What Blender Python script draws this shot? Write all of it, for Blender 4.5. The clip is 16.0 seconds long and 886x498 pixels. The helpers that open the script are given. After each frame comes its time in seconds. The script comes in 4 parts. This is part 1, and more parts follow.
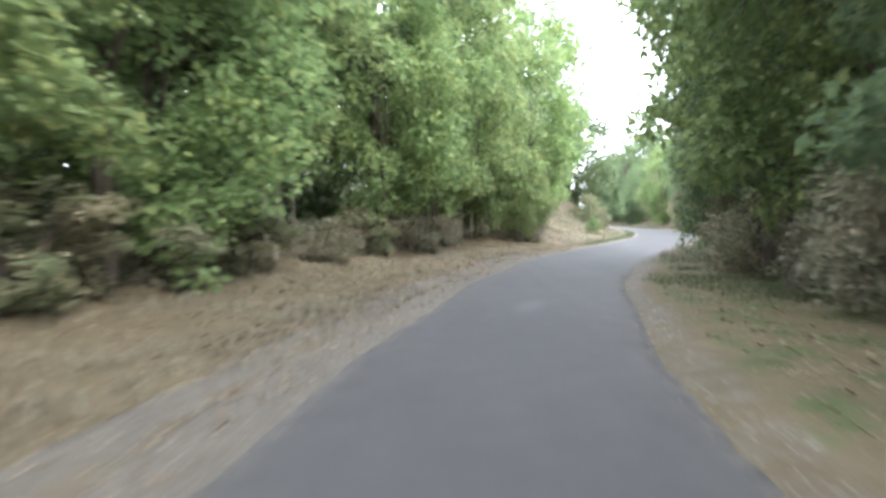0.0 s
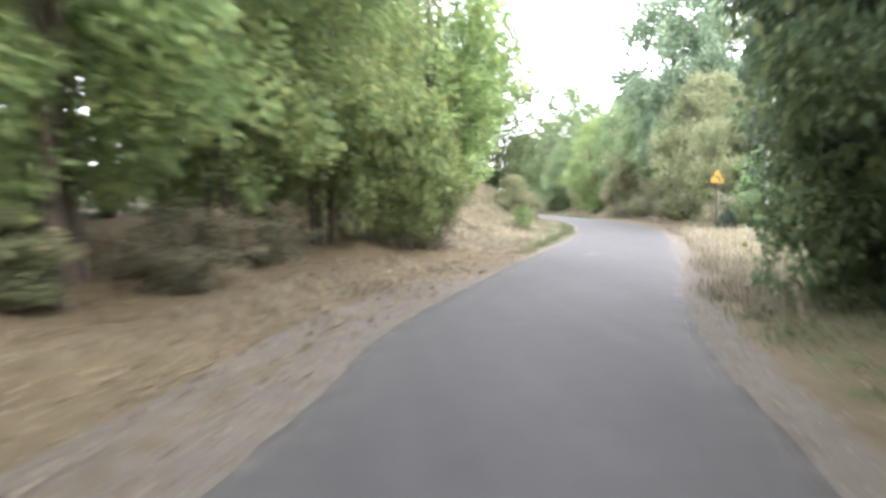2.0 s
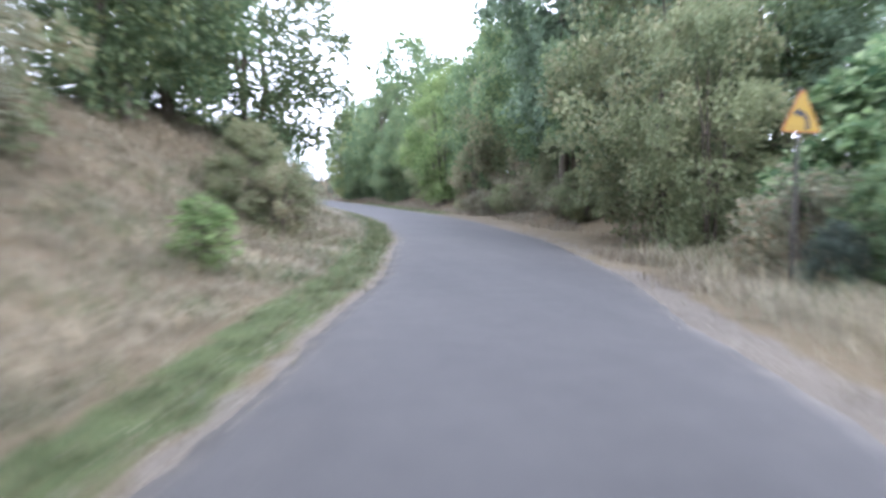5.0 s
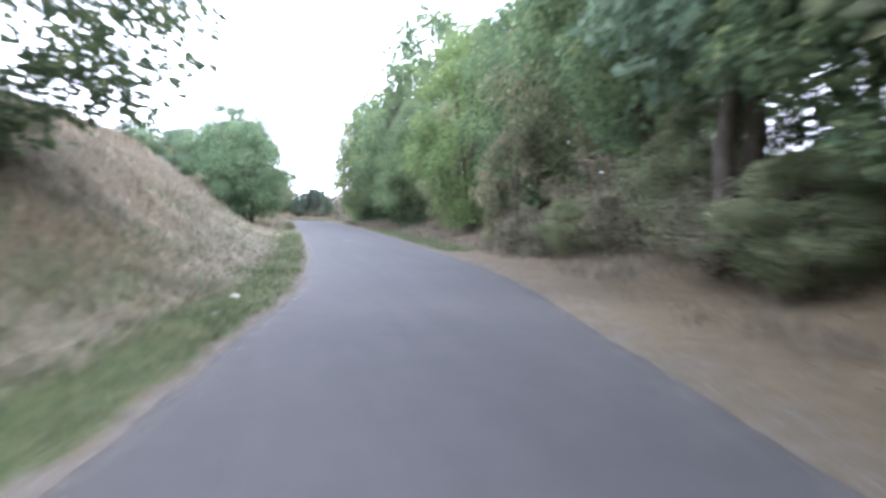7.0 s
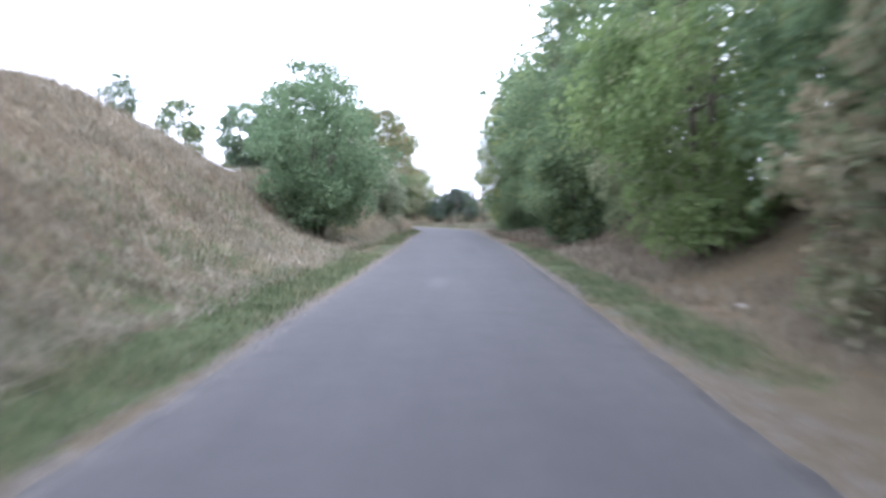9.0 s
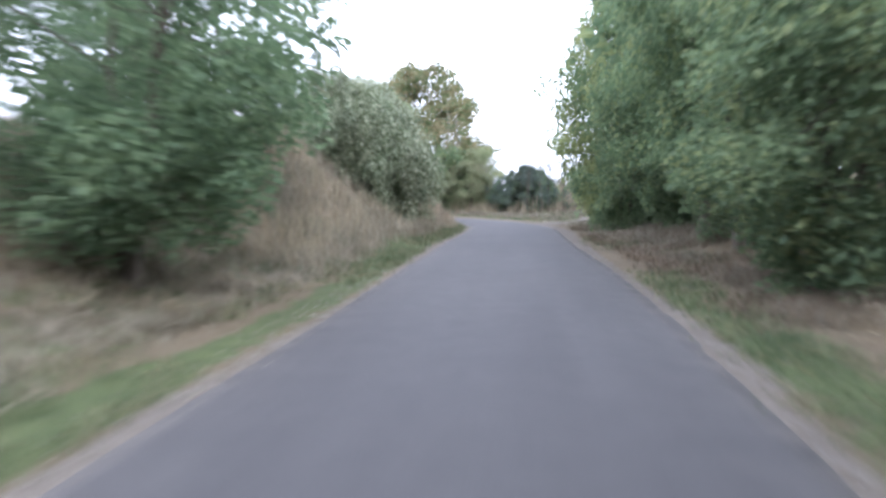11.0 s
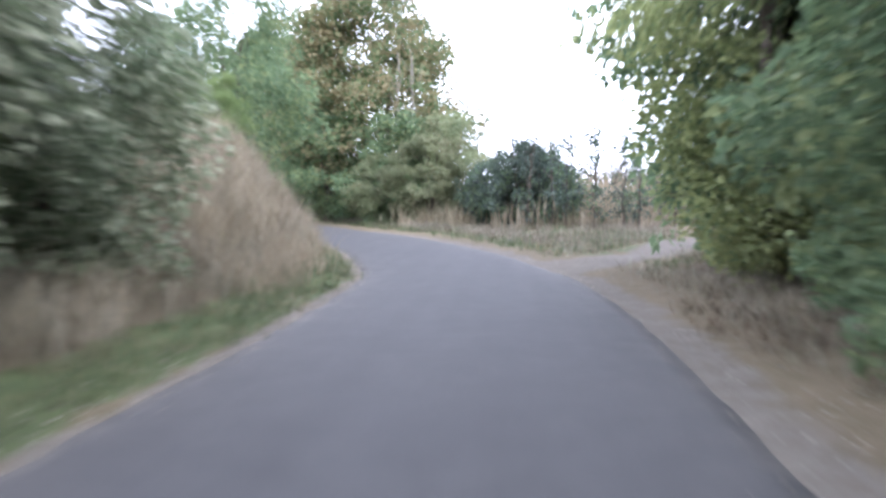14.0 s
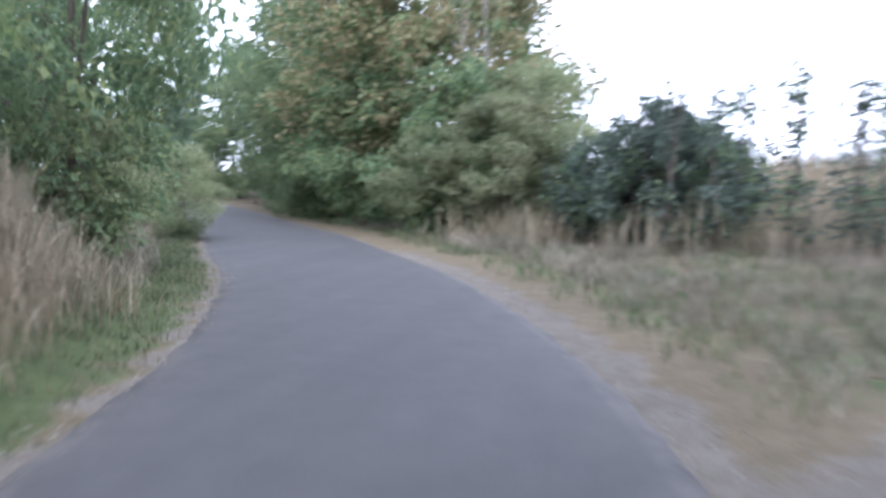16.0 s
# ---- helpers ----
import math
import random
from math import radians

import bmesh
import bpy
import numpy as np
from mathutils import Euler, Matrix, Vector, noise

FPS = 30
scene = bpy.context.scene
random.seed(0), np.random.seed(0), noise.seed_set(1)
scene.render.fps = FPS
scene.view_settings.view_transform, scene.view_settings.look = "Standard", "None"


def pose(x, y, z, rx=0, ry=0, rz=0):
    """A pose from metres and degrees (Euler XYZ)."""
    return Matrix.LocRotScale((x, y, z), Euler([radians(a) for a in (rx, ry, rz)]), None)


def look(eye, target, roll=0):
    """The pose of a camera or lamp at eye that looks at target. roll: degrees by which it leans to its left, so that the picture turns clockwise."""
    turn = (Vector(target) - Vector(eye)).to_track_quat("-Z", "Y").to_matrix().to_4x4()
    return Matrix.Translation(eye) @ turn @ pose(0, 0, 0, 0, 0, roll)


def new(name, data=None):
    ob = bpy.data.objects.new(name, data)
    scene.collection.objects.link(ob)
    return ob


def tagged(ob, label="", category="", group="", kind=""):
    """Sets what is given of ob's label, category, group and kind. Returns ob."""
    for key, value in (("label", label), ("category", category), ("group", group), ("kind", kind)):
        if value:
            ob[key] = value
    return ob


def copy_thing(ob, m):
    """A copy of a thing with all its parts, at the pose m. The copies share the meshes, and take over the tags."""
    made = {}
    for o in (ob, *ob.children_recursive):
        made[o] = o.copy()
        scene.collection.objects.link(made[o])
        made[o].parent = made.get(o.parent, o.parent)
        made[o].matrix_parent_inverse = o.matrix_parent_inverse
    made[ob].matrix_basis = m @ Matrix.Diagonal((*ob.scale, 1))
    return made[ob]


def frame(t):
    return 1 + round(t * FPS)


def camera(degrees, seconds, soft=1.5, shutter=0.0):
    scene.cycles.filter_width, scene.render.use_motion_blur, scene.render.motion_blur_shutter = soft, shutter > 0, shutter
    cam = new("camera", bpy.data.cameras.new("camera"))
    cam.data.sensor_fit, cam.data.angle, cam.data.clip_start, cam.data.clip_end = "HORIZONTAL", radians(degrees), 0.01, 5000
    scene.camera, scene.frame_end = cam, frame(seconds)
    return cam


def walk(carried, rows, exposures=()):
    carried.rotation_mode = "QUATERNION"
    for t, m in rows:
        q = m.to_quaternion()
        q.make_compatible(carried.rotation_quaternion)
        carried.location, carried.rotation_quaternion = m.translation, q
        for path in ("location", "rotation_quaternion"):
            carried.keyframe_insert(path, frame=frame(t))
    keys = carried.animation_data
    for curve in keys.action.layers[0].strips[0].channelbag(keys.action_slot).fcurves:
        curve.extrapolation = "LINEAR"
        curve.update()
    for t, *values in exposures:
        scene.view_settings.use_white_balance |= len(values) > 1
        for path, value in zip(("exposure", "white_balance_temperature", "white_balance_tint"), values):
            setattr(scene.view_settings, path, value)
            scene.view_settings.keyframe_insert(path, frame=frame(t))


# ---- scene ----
# ---- camera and its way ----
cam = camera(62.0, 16.0, soft=2.9, shutter=1.0)
# seconds, x, y, z, yaw, pitch, roll
PATH = [
    (0, 4.23, 13.74, 1.20, 0.74, -2.51, -0.34),
    (0.5, 4.46, 16.65, 1.24, 0.00, -2.08, -1.18),
    (1, 4.76, 19.64, 1.27, -1.35, -3.04, -0.29),
    (1.5, 5.30, 22.99, 1.25, -3.26, -4.33, -0.91),
    (2, 5.91, 26.12, 1.28, -5.91, -3.65, -0.35),
    (2.5, 6.70, 29.50, 1.26, -8.80, -3.73, -0.19),
    (3, 7.76, 33.05, 1.27, -11.72, -3.28, 0.12),
    (3.5, 8.73, 36.12, 1.24, -14.09, -4.37, 0.85),
    (4, 9.78, 39.24, 1.25, -15.86, -4.17, 1.64),
    (4.5, 10.90, 42.03, 1.23, -16.74, -4.58, 0.95),
    (4.7, 11.34, 43.13, 1.23, -16.95, -4.78, 0.47),
    (5, 12.07, 44.90, 1.23, -17.37, -4.70, 0.45),
    (5.5, 13.46, 48.24, 1.23, -17.76, -4.29, 0.32),
    (6, 14.91, 51.88, 1.23, -17.47, -3.76, 0.14),
    (6.5, 16.26, 55.59, 1.23, -16.13, -3.36, 0.00),
    (6.8, 16.95, 57.77, 1.23, -14.68, -3.27, -0.02),
    (7, 17.41, 59.18, 1.24, -13.62, -3.27, 0.07),
    (7.5, 18.44, 62.77, 1.27, -10.78, -3.16, 0.33),
    (8, 19.27, 66.45, 1.27, -7.70, -3.59, 0.05),
    (8.5, 19.84, 70.20, 1.26, -4.38, -3.18, 0.14),
    (9, 20.25, 73.68, 1.22, -0.83, -3.01, 0.13),
    (9.2, 20.35, 74.95, 1.20, 0.57, -2.84, 0.17),
    (9.5, 20.54, 77.09, 1.20, 2.42, -2.93, 0.13),
    (10, 20.79, 81.00, 1.22, 4.29, -3.33, -0.08),
    (10.5, 20.96, 85.04, 1.25, 5.03, -3.85, -0.34),
    (11, 21.07, 88.90, 1.28, 5.09, -4.24, -0.55),
    (11.3, 21.13, 90.99, 1.28, 4.99, -4.33, -0.59),
    (11.5, 21.14, 92.33, 1.28, 4.87, -4.40, -1.10),
    (12, 21.26, 95.58, 1.29, 4.69, -3.05, -1.58),
    (12.5, 21.37, 98.65, 1.28, 5.02, -4.02, -1.12),
    (13, 21.45, 101.77, 1.24, 5.27, -4.16, -1.45),
    (13.5, 21.48, 104.98, 1.20, 5.08, -3.86, -0.37),
    (14, 21.51, 107.99, 1.14, 4.91, -4.18, 0.70),
    (14.5, 21.56, 110.75, 1.12, 4.90, -4.33, 0.82),
    (15, 21.69, 113.14, 1.15, 5.42, -4.08, 0.56),
    (15.5, 21.65, 115.73, 1.26, 8.23, -4.11, 1.70),
    (16, 21.47, 117.69, 1.26, 13.89, -5.12, 1.31),
]


def carried_pose(x, y, z, yaw, pitch, roll):
    return pose(x, y, z, 90 + pitch, 0, yaw) @ pose(0, 0, 0, 0, 0, roll)


walk(cam, [(r[0], carried_pose(*r[1:])) for r in PATH],
     exposures=[(0.0, 1.76, 6120, 14), (0.5, 1.9, 6130, 17), (1.5, 1.81, 6450, 18), (2.0, 1.78, 6480, 18), (2.5, 1.66, 6450, 18), (3.0, 1.22, 6150, 18), (3.5, 1.29, 6100, 19),
                (4.5, 1.02, 5720, 20), (7.0, 1.08, 5640, 21), (8.0, 0.9, 5640, 21), (9.0, 0.73, 5620, 22), (11.5, 0.78, 5680, 21), (13.0, 0.93, 5620, 24),
                (14.5, 0.88, 5700, 21), (15.0, 0.8, 5620, 22), (16.0, 0.58, 5520, 21)])


# ---- world and light: a bright overcast sky ----
world = bpy.data.worlds.new("world")
scene.world = world
world.use_nodes = True
wt = world.node_tree
sky = wt.nodes.new("ShaderNodeTexSky")
sky.sky_type = "NISHITA"
sky.sun_disc = False
sky.sun_elevation, sky.sun_rotation = radians(42), radians(150)
sky.air_density, sky.dust_density = 1.0, 4.0
cloud = wt.nodes.new("ShaderNodeMix")
cloud.data_type = "RGBA"
cloud.inputs[0].default_value = 0.86
cloud.inputs[7].default_value = (26.0, 27.0, 28.6, 1)
bg = wt.nodes["Background"]
bg.inputs[1].default_value = 0.12
wt.links.new(sky.outputs[0], cloud.inputs[6])
wt.links.new(cloud.outputs[2], bg.inputs[0])

sun_data = bpy.data.lights.new("sun", "SUN")
sun_data.energy, sun_data.angle, sun_data.color = 1.5, radians(14), (1.0, 0.96, 0.9)
sun = new("sun", sun_data)
sun.matrix_world = look((20, 40, 60), (20 - 30 * math.sin(radians(150)), 40 - 30 * math.cos(radians(150)), 60 - 27))

# ---- materials ----


class Nodes:
    """A small builder for node materials."""

    def __init__(self, name):
        self.mat = bpy.data.materials.new(name)
        self.mat.use_nodes = True
        self.tree = self.mat.node_tree
        self.bsdf = self.tree.nodes["Principled BSDF"]
        self.out = self.tree.nodes["Material Output"]

    def add(self, kind):
        return self.tree.nodes.new("ShaderNode" + kind)

    def attribute(self, name):
        a = self.add("Attribute")
        a.attribute_name = name
        return a

    def link(self, a, b):
        self.tree.links.new(a, b)

    def coords(self, scale=(1, 1, 1), world_space=True):
        if world_space:
            src = self.add("NewGeometry").outputs["Position"]
        else:
            src = self.add("TexCoord").outputs["Object"]
        m = self.add("Mapping")
        m.inputs["Scale"].default_value = scale
        self.link(src, m.inputs[0])
        return m.outputs[0]

    def noise(self, scale, detail=4.0, rough=0.6, vec=None):
        n = self.add("TexNoise")
        n.inputs["Scale"].default_value = scale
        n.inputs["Detail"].default_value = detail
        n.inputs["Roughness"].default_value = rough
        if vec is not None:
            self.link(vec, n.inputs["Vector"])
        return n.outputs["Fac"]

    def ramp(self, fac, stops):
        r = self.add("ValToRGB")
        e = r.color_ramp.elements
        while len(e) < len(stops):
            e.new(0.5)
        for el, (p, c) in zip(e, stops):
            el.position = p
            el.color = (*c, 1)
        self.link(fac, r.inputs[0])
        return r.outputs[0]

    def mix(self, fac, a, b, blend="MIX"):
        m = self.add("Mix")
        m.data_type, m.blend_type = "RGBA", blend
        for sock, v in ((m.inputs[0], fac), (m.inputs[6], a), (m.inputs[7], b)):
            if isinstance(v, (int, float)):
                sock.default_value = v
            elif isinstance(v, tuple):
                sock.default_value = (*v, 1)
            else:
                self.link(v, sock)
        return m.outputs[2]

    def calc(self, op, a, b):
        m = self.add("Math")
        m.operation = op
        for sock, v in ((m.inputs[0], a), (m.inputs[1], b)):
            if isinstance(v, (int, float)):
                sock.default_value = v
            else:
                self.link(v, sock)
        return m.outputs[0]

    def bump(self, height, strength, distance=0.02):
        b = self.add("Bump")
        b.inputs["Strength"].default_value = strength
        b.inputs["Distance"].default_value = distance
        self.link(height, b.inputs["Height"])
        self.link(b.outputs[0], self.bsdf.inputs["Normal"])

    def finish(self, colour, rough=0.8, metal=0.0, spec=0.3):
        if isinstance(colour, tuple):
            self.bsdf.inputs["Base Color"].default_value = (*colour, 1)
        else:
            self.link(colour, self.bsdf.inputs["Base Color"])
        if isinstance(rough, float):
            self.bsdf.inputs["Roughness"].default_value = rough
        else:
            self.link(rough, self.bsdf.inputs["Roughness"])
        self.bsdf.inputs["Metallic"].default_value = metal
        self.bsdf.inputs["Specular IOR Level"].default_value = spec
        return self.mat


def asphalt_material():
    n = Nodes("asphalt")
    v = n.coords()
    fine = n.noise(95, 3, 0.7, v)
    mid = n.noise(3.2, 5, 0.62, v)
    broad = n.noise(0.35, 4, 0.55, v)
    c = n.ramp(fine, [(0.25, (0.0285, 0.0285, 0.0280)), (0.55, (0.0414, 0.0410, 0.0398)), (0.8, (0.0616, 0.0605, 0.0565))])
    c = n.mix(0.5, c, n.ramp(mid, [(0.3, (0.38, 0.38, 0.39)), (0.7, (0.60, 0.60, 0.60))]), "OVERLAY")
    c = n.mix(0.6, c, n.ramp(broad, [(0.32, (0.42, 0.42, 0.43)), (0.68, (0.57, 0.565, 0.56))]), "OVERLAY")
    # faint lengthwise wear
    wear = n.noise(1.0, 3, 0.5, n.coords((2.2, 0.12, 1)))
    c = n.mix(0.45, c, n.ramp(wear, [(0.35, (0.42, 0.42, 0.42)), (0.65, (0.58, 0.58, 0.58))]), "OVERLAY")
    # dust and fine sand blown over the edges
    edge = n.attribute("edge").outputs["Fac"]
    dust = n.calc("MULTIPLY", edge, n.ramp(n.noise(2.5, 6, 0.7, v), [(0.35, (0, 0, 0)), (0.65, (1, 1, 1))]))
    c = n.mix(dust, c, (0.1347, 0.1217, 0.1055))
    # worn pale spots: place, turn, width and length of each
    for x, y, turn, wide, long in ((5.25, 23.5, -12, 0.5, 1.9), (11.3, 43.4, -22, 0.5, 1.5), (20.35, 86.0, -2, 0.45, 2.6)):
        m = n.add("Mapping")
        m.vector_type = "TEXTURE"
        m.inputs["Location"].default_value = (x, y, 0)
        m.inputs["Rotation"].default_value = (0, 0, radians(turn))
        m.inputs["Scale"].default_value = (wide / 2, long / 2, 1)
        n.link(v, m.inputs[0])
        far = n.add("VectorMath")
        far.operation = "LENGTH"
        n.link(m.outputs[0], far.inputs[0])
        rim = n.calc("ADD", far.outputs["Value"], n.calc("MULTIPLY", n.calc("SUBTRACT", mid, 0.5), 0.9))
        c = n.mix(n.ramp(rim, [(0.3, (0.2, 0.2, 0.2)), (1.0, (0, 0, 0))]), c, (0.13, 0.128, 0.132))
    n.bump(fine, 0.25, 0.004)
    return n.finish(c, 0.82, spec=0.35)


def ground_material():
    n = Nodes("ground_cover")
    v = n.coords()
    cover = n.attribute("cover")
    sep = n.add("SeparateColor")
    n.link(cover.outputs["Color"], sep.inputs[0])
    sand_m, green_m, litter_m = sep.outputs[0], sep.outputs[1], sep.outputs[2]
    fine = n.noise(38, 5, 0.7, v)
    mid = n.noise(4.0, 6, 0.65, v)
    broad = n.noise(0.6, 5, 0.6, v)
    edge_noise = n.noise(1.5, 4, 0.6, v)
    dry = n.ramp(fine, [(0.3, (0.0646, 0.0506, 0.0317)), (0.55, (0.1175, 0.0938, 0.0614)), (0.75, (0.1763, 0.1428, 0.0946))])
    dry = n.mix(0.5, dry, n.ramp(mid, [(0.3, (0.0705, 0.0680, 0.0358)), (0.7, (0.1586, 0.1251, 0.0844))]))
    grass = n.ramp(mid, [(0.3, (0.032, 0.0544, 0.0192)), (0.7, (0.0704, 0.096, 0.0352))])
    litter = n.ramp(fine, [(0.3, (0.056, 0.045, 0.0288)), (0.52, (0.114, 0.09, 0.056)), (0.74, (0.194, 0.152, 0.09))])
    litter = n.mix(0.45, litter, n.ramp(mid, [(0.32, (0.0731, 0.0663, 0.0377)), (0.7, (0.171, 0.133, 0.079))]))
    sand = n.ramp(fine, [(0.28, (0.0886, 0.0787, 0.0656)), (0.6, (0.1378, 0.1246, 0.1058)), (0.8, (0.1927, 0.1763, 0.1517))])
    sand = n.mix(0.5, sand, n.ramp(mid, [(0.3, (0.0881, 0.0768, 0.0608)), (0.7, (0.1624, 0.1451, 0.1214))]))
    # trodden soil and crumbs of leaves in the sand
    soil = n.ramp(n.noise(9, 6, 0.75, v), [(0.5, (0, 0, 0)), (0.68, (1, 1, 1))])
    sand = n.mix(n.calc("MULTIPLY", soil, 0.75), sand, (0.084, 0.068, 0.0496))

    def ragged(mask, width=0.5):
        a = n.calc("ADD", mask, n.calc("MULTIPLY", n.calc("SUBTRACT", mid, 0.5), width))
        a = n.calc("ADD", a, n.calc("MULTIPLY", n.calc("SUBTRACT", edge_noise, 0.5), width))
        return n.ramp(a, [(0.35, (0, 0, 0)), (0.65, (1, 1, 1))])

    c = n.mix(ragged(litter_m, 1.2), dry, litter)
    c = n.mix(n.calc("MULTIPLY", ragged(green_m, 1.4), 0.85), c, grass)
    c = n.mix(ragged(sand_m, 0.7), c, sand)
    c = n.mix(0.35, c, n.ramp(broad, [(0.3, (0.36, 0.36, 0.36)), (0.7, (0.64, 0.63, 0.6))]), "OVERLAY")
    n.bump(n.calc("ADD", fine, mid), 0.6, 0.05)
    return n.finish(c, 0.95, spec=0.15)


def leaf_material(name, dark, light, accent=None, accent_share=0.0, through_light=0.35, gloss=0.25, rare=0.0):
    """Leaves that differ one from another, and from tree to tree; some light passes through them."""
    n = Nodes(name)
    rnd = n.add("NewGeometry").outputs["Random Per Island"]
    c = n.ramp(rnd, [(rare * 0.8, dark), (1.0, light)])
    v = n.coords()
    patch = n.noise(0.7, 3, 0.6, v)
    c = n.mix(0.6, c, n.ramp(patch, [(0.3, (0.30, 0.34, 0.30)), (0.7, (0.68, 0.64, 0.58))]), "OVERLAY")
    if accent:
        pick = n.noise(1.1, 4, 0.7, v)
        both = n.calc("ADD", n.calc("MULTIPLY", pick, 0.75), n.calc("MULTIPLY", rnd, 0.25))
        lo = 0.62 - accent_share * 0.35
        c = n.mix(n.ramp(both, [(lo - 0.04, (0, 0, 0)), (lo + 0.05, (1, 1, 1))]), c, accent)
    per_thing = n.add("ObjectInfo").outputs["Random"]
    hsv = n.add("HueSaturation")
    n.link(c, hsv.inputs["Color"])
    n.link(n.calc("ADD", n.calc("MULTIPLY", per_thing, 0.36), 0.84), hsv.inputs["Value"])
    n.link(n.calc("ADD", n.calc("MULTIPLY", per_thing, 0.02), 0.488), hsv.inputs["Hue"])
    c = hsv.outputs[0]
    n.finish(c, 0.55, spec=gloss)
    tr = n.add("BsdfTranslucent")
    n.link(c, tr.inputs[0])
    mx = n.add("MixShader")
    mx.inputs[0].default_value = through_light
    n.link(n.bsdf.outputs[0], mx.inputs[1])
    n.link(tr.outputs[0], mx.inputs[2])
    n.link(mx.outputs[0], n.out.inputs[0])
    return n.mat


def bark_material(name, dark, light):
    n = Nodes(name)
    v = n.coords((9, 9, 1.6), world_space=False)
    f = n.noise(2.0, 6, 0.7, v)
    g = n.noise(1.3, 3, 0.5, n.coords(world_space=False))
    c = n.ramp(f, [(0.3, dark), (0.7, light)])
    c = n.mix(0.4, c, n.ramp(g, [(0.35, (0.3, 0.3, 0.3)), (0.7, (0.62, 0.62, 0.58))]), "OVERLAY")
    n.bump(f, 0.8, 0.03)
    return n.finish(c, 0.9, spec=0.2)


def painted_metal(name, colour, rough, metal=0.0):
    n = Nodes(name)
    v = n.coords(world_space=False)
    d = n.noise(9, 5, 0.7, v)
    c = n.mix(n.ramp(d, [(0.5, (0, 0, 0)), (0.8, (0.55, 0.55, 0.55))]), colour, tuple(x * 0.55 for x in colour))
    return n.finish(c, rough, metal, spec=0.4)


def stone_material():
    n = Nodes("pale_stone")
    v = n.coords(world_space=False)
    c = n.ramp(n.noise(14, 6, 0.7, v), [(0.3, (0.26, 0.24, 0.21)), (0.7, (0.48, 0.45, 0.41))])
    n.bump(n.noise(30, 4, 0.7, v), 0.5, 0.01)
    return n.finish(c, 0.9, spec=0.2)


M_ASPHALT = asphalt_material()
M_GROUND = ground_material()
M_BARK = bark_material("grey_brown_bark", (0.045, 0.038, 0.03), (0.17, 0.145, 0.115))
M_GREY_BARK = bark_material("old_grey_bark", (0.045, 0.042, 0.038), (0.155, 0.147, 0.132))
M_PALE_BARK = bark_material("pale_bark", (0.14, 0.125, 0.10), (0.36, 0.33, 0.28))
LEAVES = {
    "robinia": leaf_material("fresh_green_leaves", (0.159, 0.232, 0.101), (0.270, 0.355, 0.167), (0.339, 0.380, 0.148), 0.05, 0.58),
    "dark": leaf_material("dark_green_leaves", (0.100, 0.153, 0.087), (0.187, 0.254, 0.138), (0.230, 0.269, 0.122), 0.08, 0.55),
    "deep": leaf_material("deep_green_leaves", (0.078, 0.122, 0.07), (0.165, 0.225, 0.125), None, 0, 0.5),
    "blue": leaf_material("grey_green_leaves", (0.134, 0.195, 0.133), (0.230, 0.300, 0.207), None, 0, 0.5),
    "bright": leaf_material("yellow_green_leaves", (0.134, 0.208, 0.080), (0.248, 0.327, 0.143), None, 0, 0.5),
    "olive": leaf_material("olive_green_leaves", (0.159, 0.195, 0.113), (0.280, 0.315, 0.184), (0.300, 0.290, 0.172), 0.05, 0.52),
    "autumn": leaf_material("turning_leaves", (0.104, 0.165, 0.077), (0.195, 0.235, 0.115), (0.285, 0.248, 0.132), 0.32, 0.45),
    "willow": leaf_material("silvery_green_leaves", (0.145, 0.18, 0.11), (0.45, 0.48, 0.36), None, 0, 0.52, 0.4, 0.55),
    "brown": leaf_material("withered_leaves", (0.168, 0.152, 0.098), (0.352, 0.316, 0.221), (0.160, 0.192, 0.102), 0.3, 0.45),
    "shrub": leaf_material("shrub_leaves", (0.070, 0.130, 0.072), (0.230, 0.330, 0.156), (0.340, 0.420, 0.240), 0.12, 0.5),
    "night": leaf_material("blackish_green_leaves", (0.045, 0.065, 0.06), (0.12, 0.16, 0.13), (0.13, 0.19, 0.09), 0.12, 0.35),
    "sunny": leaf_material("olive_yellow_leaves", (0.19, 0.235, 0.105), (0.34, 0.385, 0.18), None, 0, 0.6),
    "scrub": leaf_material("dull_scrub_leaves", (0.152, 0.160, 0.112), (0.314, 0.309, 0.225), (0.237, 0.190, 0.130), 0.15, 0.45),
}
M_DRY_GRASS = leaf_material("dry_grass_blades", (0.165, 0.148, 0.112), (0.345, 0.318, 0.252), (0.14, 0.118, 0.078), 0.15, 0.35, 0.15)
M_REED = leaf_material("pale_reed_blades", (0.2, 0.172, 0.116), (0.368, 0.328, 0.24), None, 0, 0.4, 0.15)
M_BROWN_GRASS = leaf_material("withered_stalks", (0.08, 0.064, 0.044), (0.208, 0.168, 0.12), None, 0, 0.3, 0.15)
M_GREEN_GRASS = leaf_material("green_grass_blades", (0.05104, 0.0748, 0.03736), (0.1224, 0.1528, 0.07824), (0.204, 0.184, 0.1088), 0.15, 0.4, 0.2)
M_LITTER = leaf_material("fallen_leaves", (0.08416, 0.0612, 0.0395), (0.2385, 0.1696, 0.09915), (0.2665, 0.2248, 0.1518), 0.2, 0.1, 0.15)
M_STONE = stone_material()
M_CRUMBS = leaf_material("gravel_crumbs", (0.13, 0.118, 0.10), (0.26, 0.24, 0.21), None, 0, 0.0, 0.2)
M_GALV = painted_metal("galvanised_steel", (0.36, 0.37, 0.38), 0.45, 0.6)
M_POST = painted_metal("dull_grey_post", (0.075, 0.07, 0.065), 0.6, 0.3)
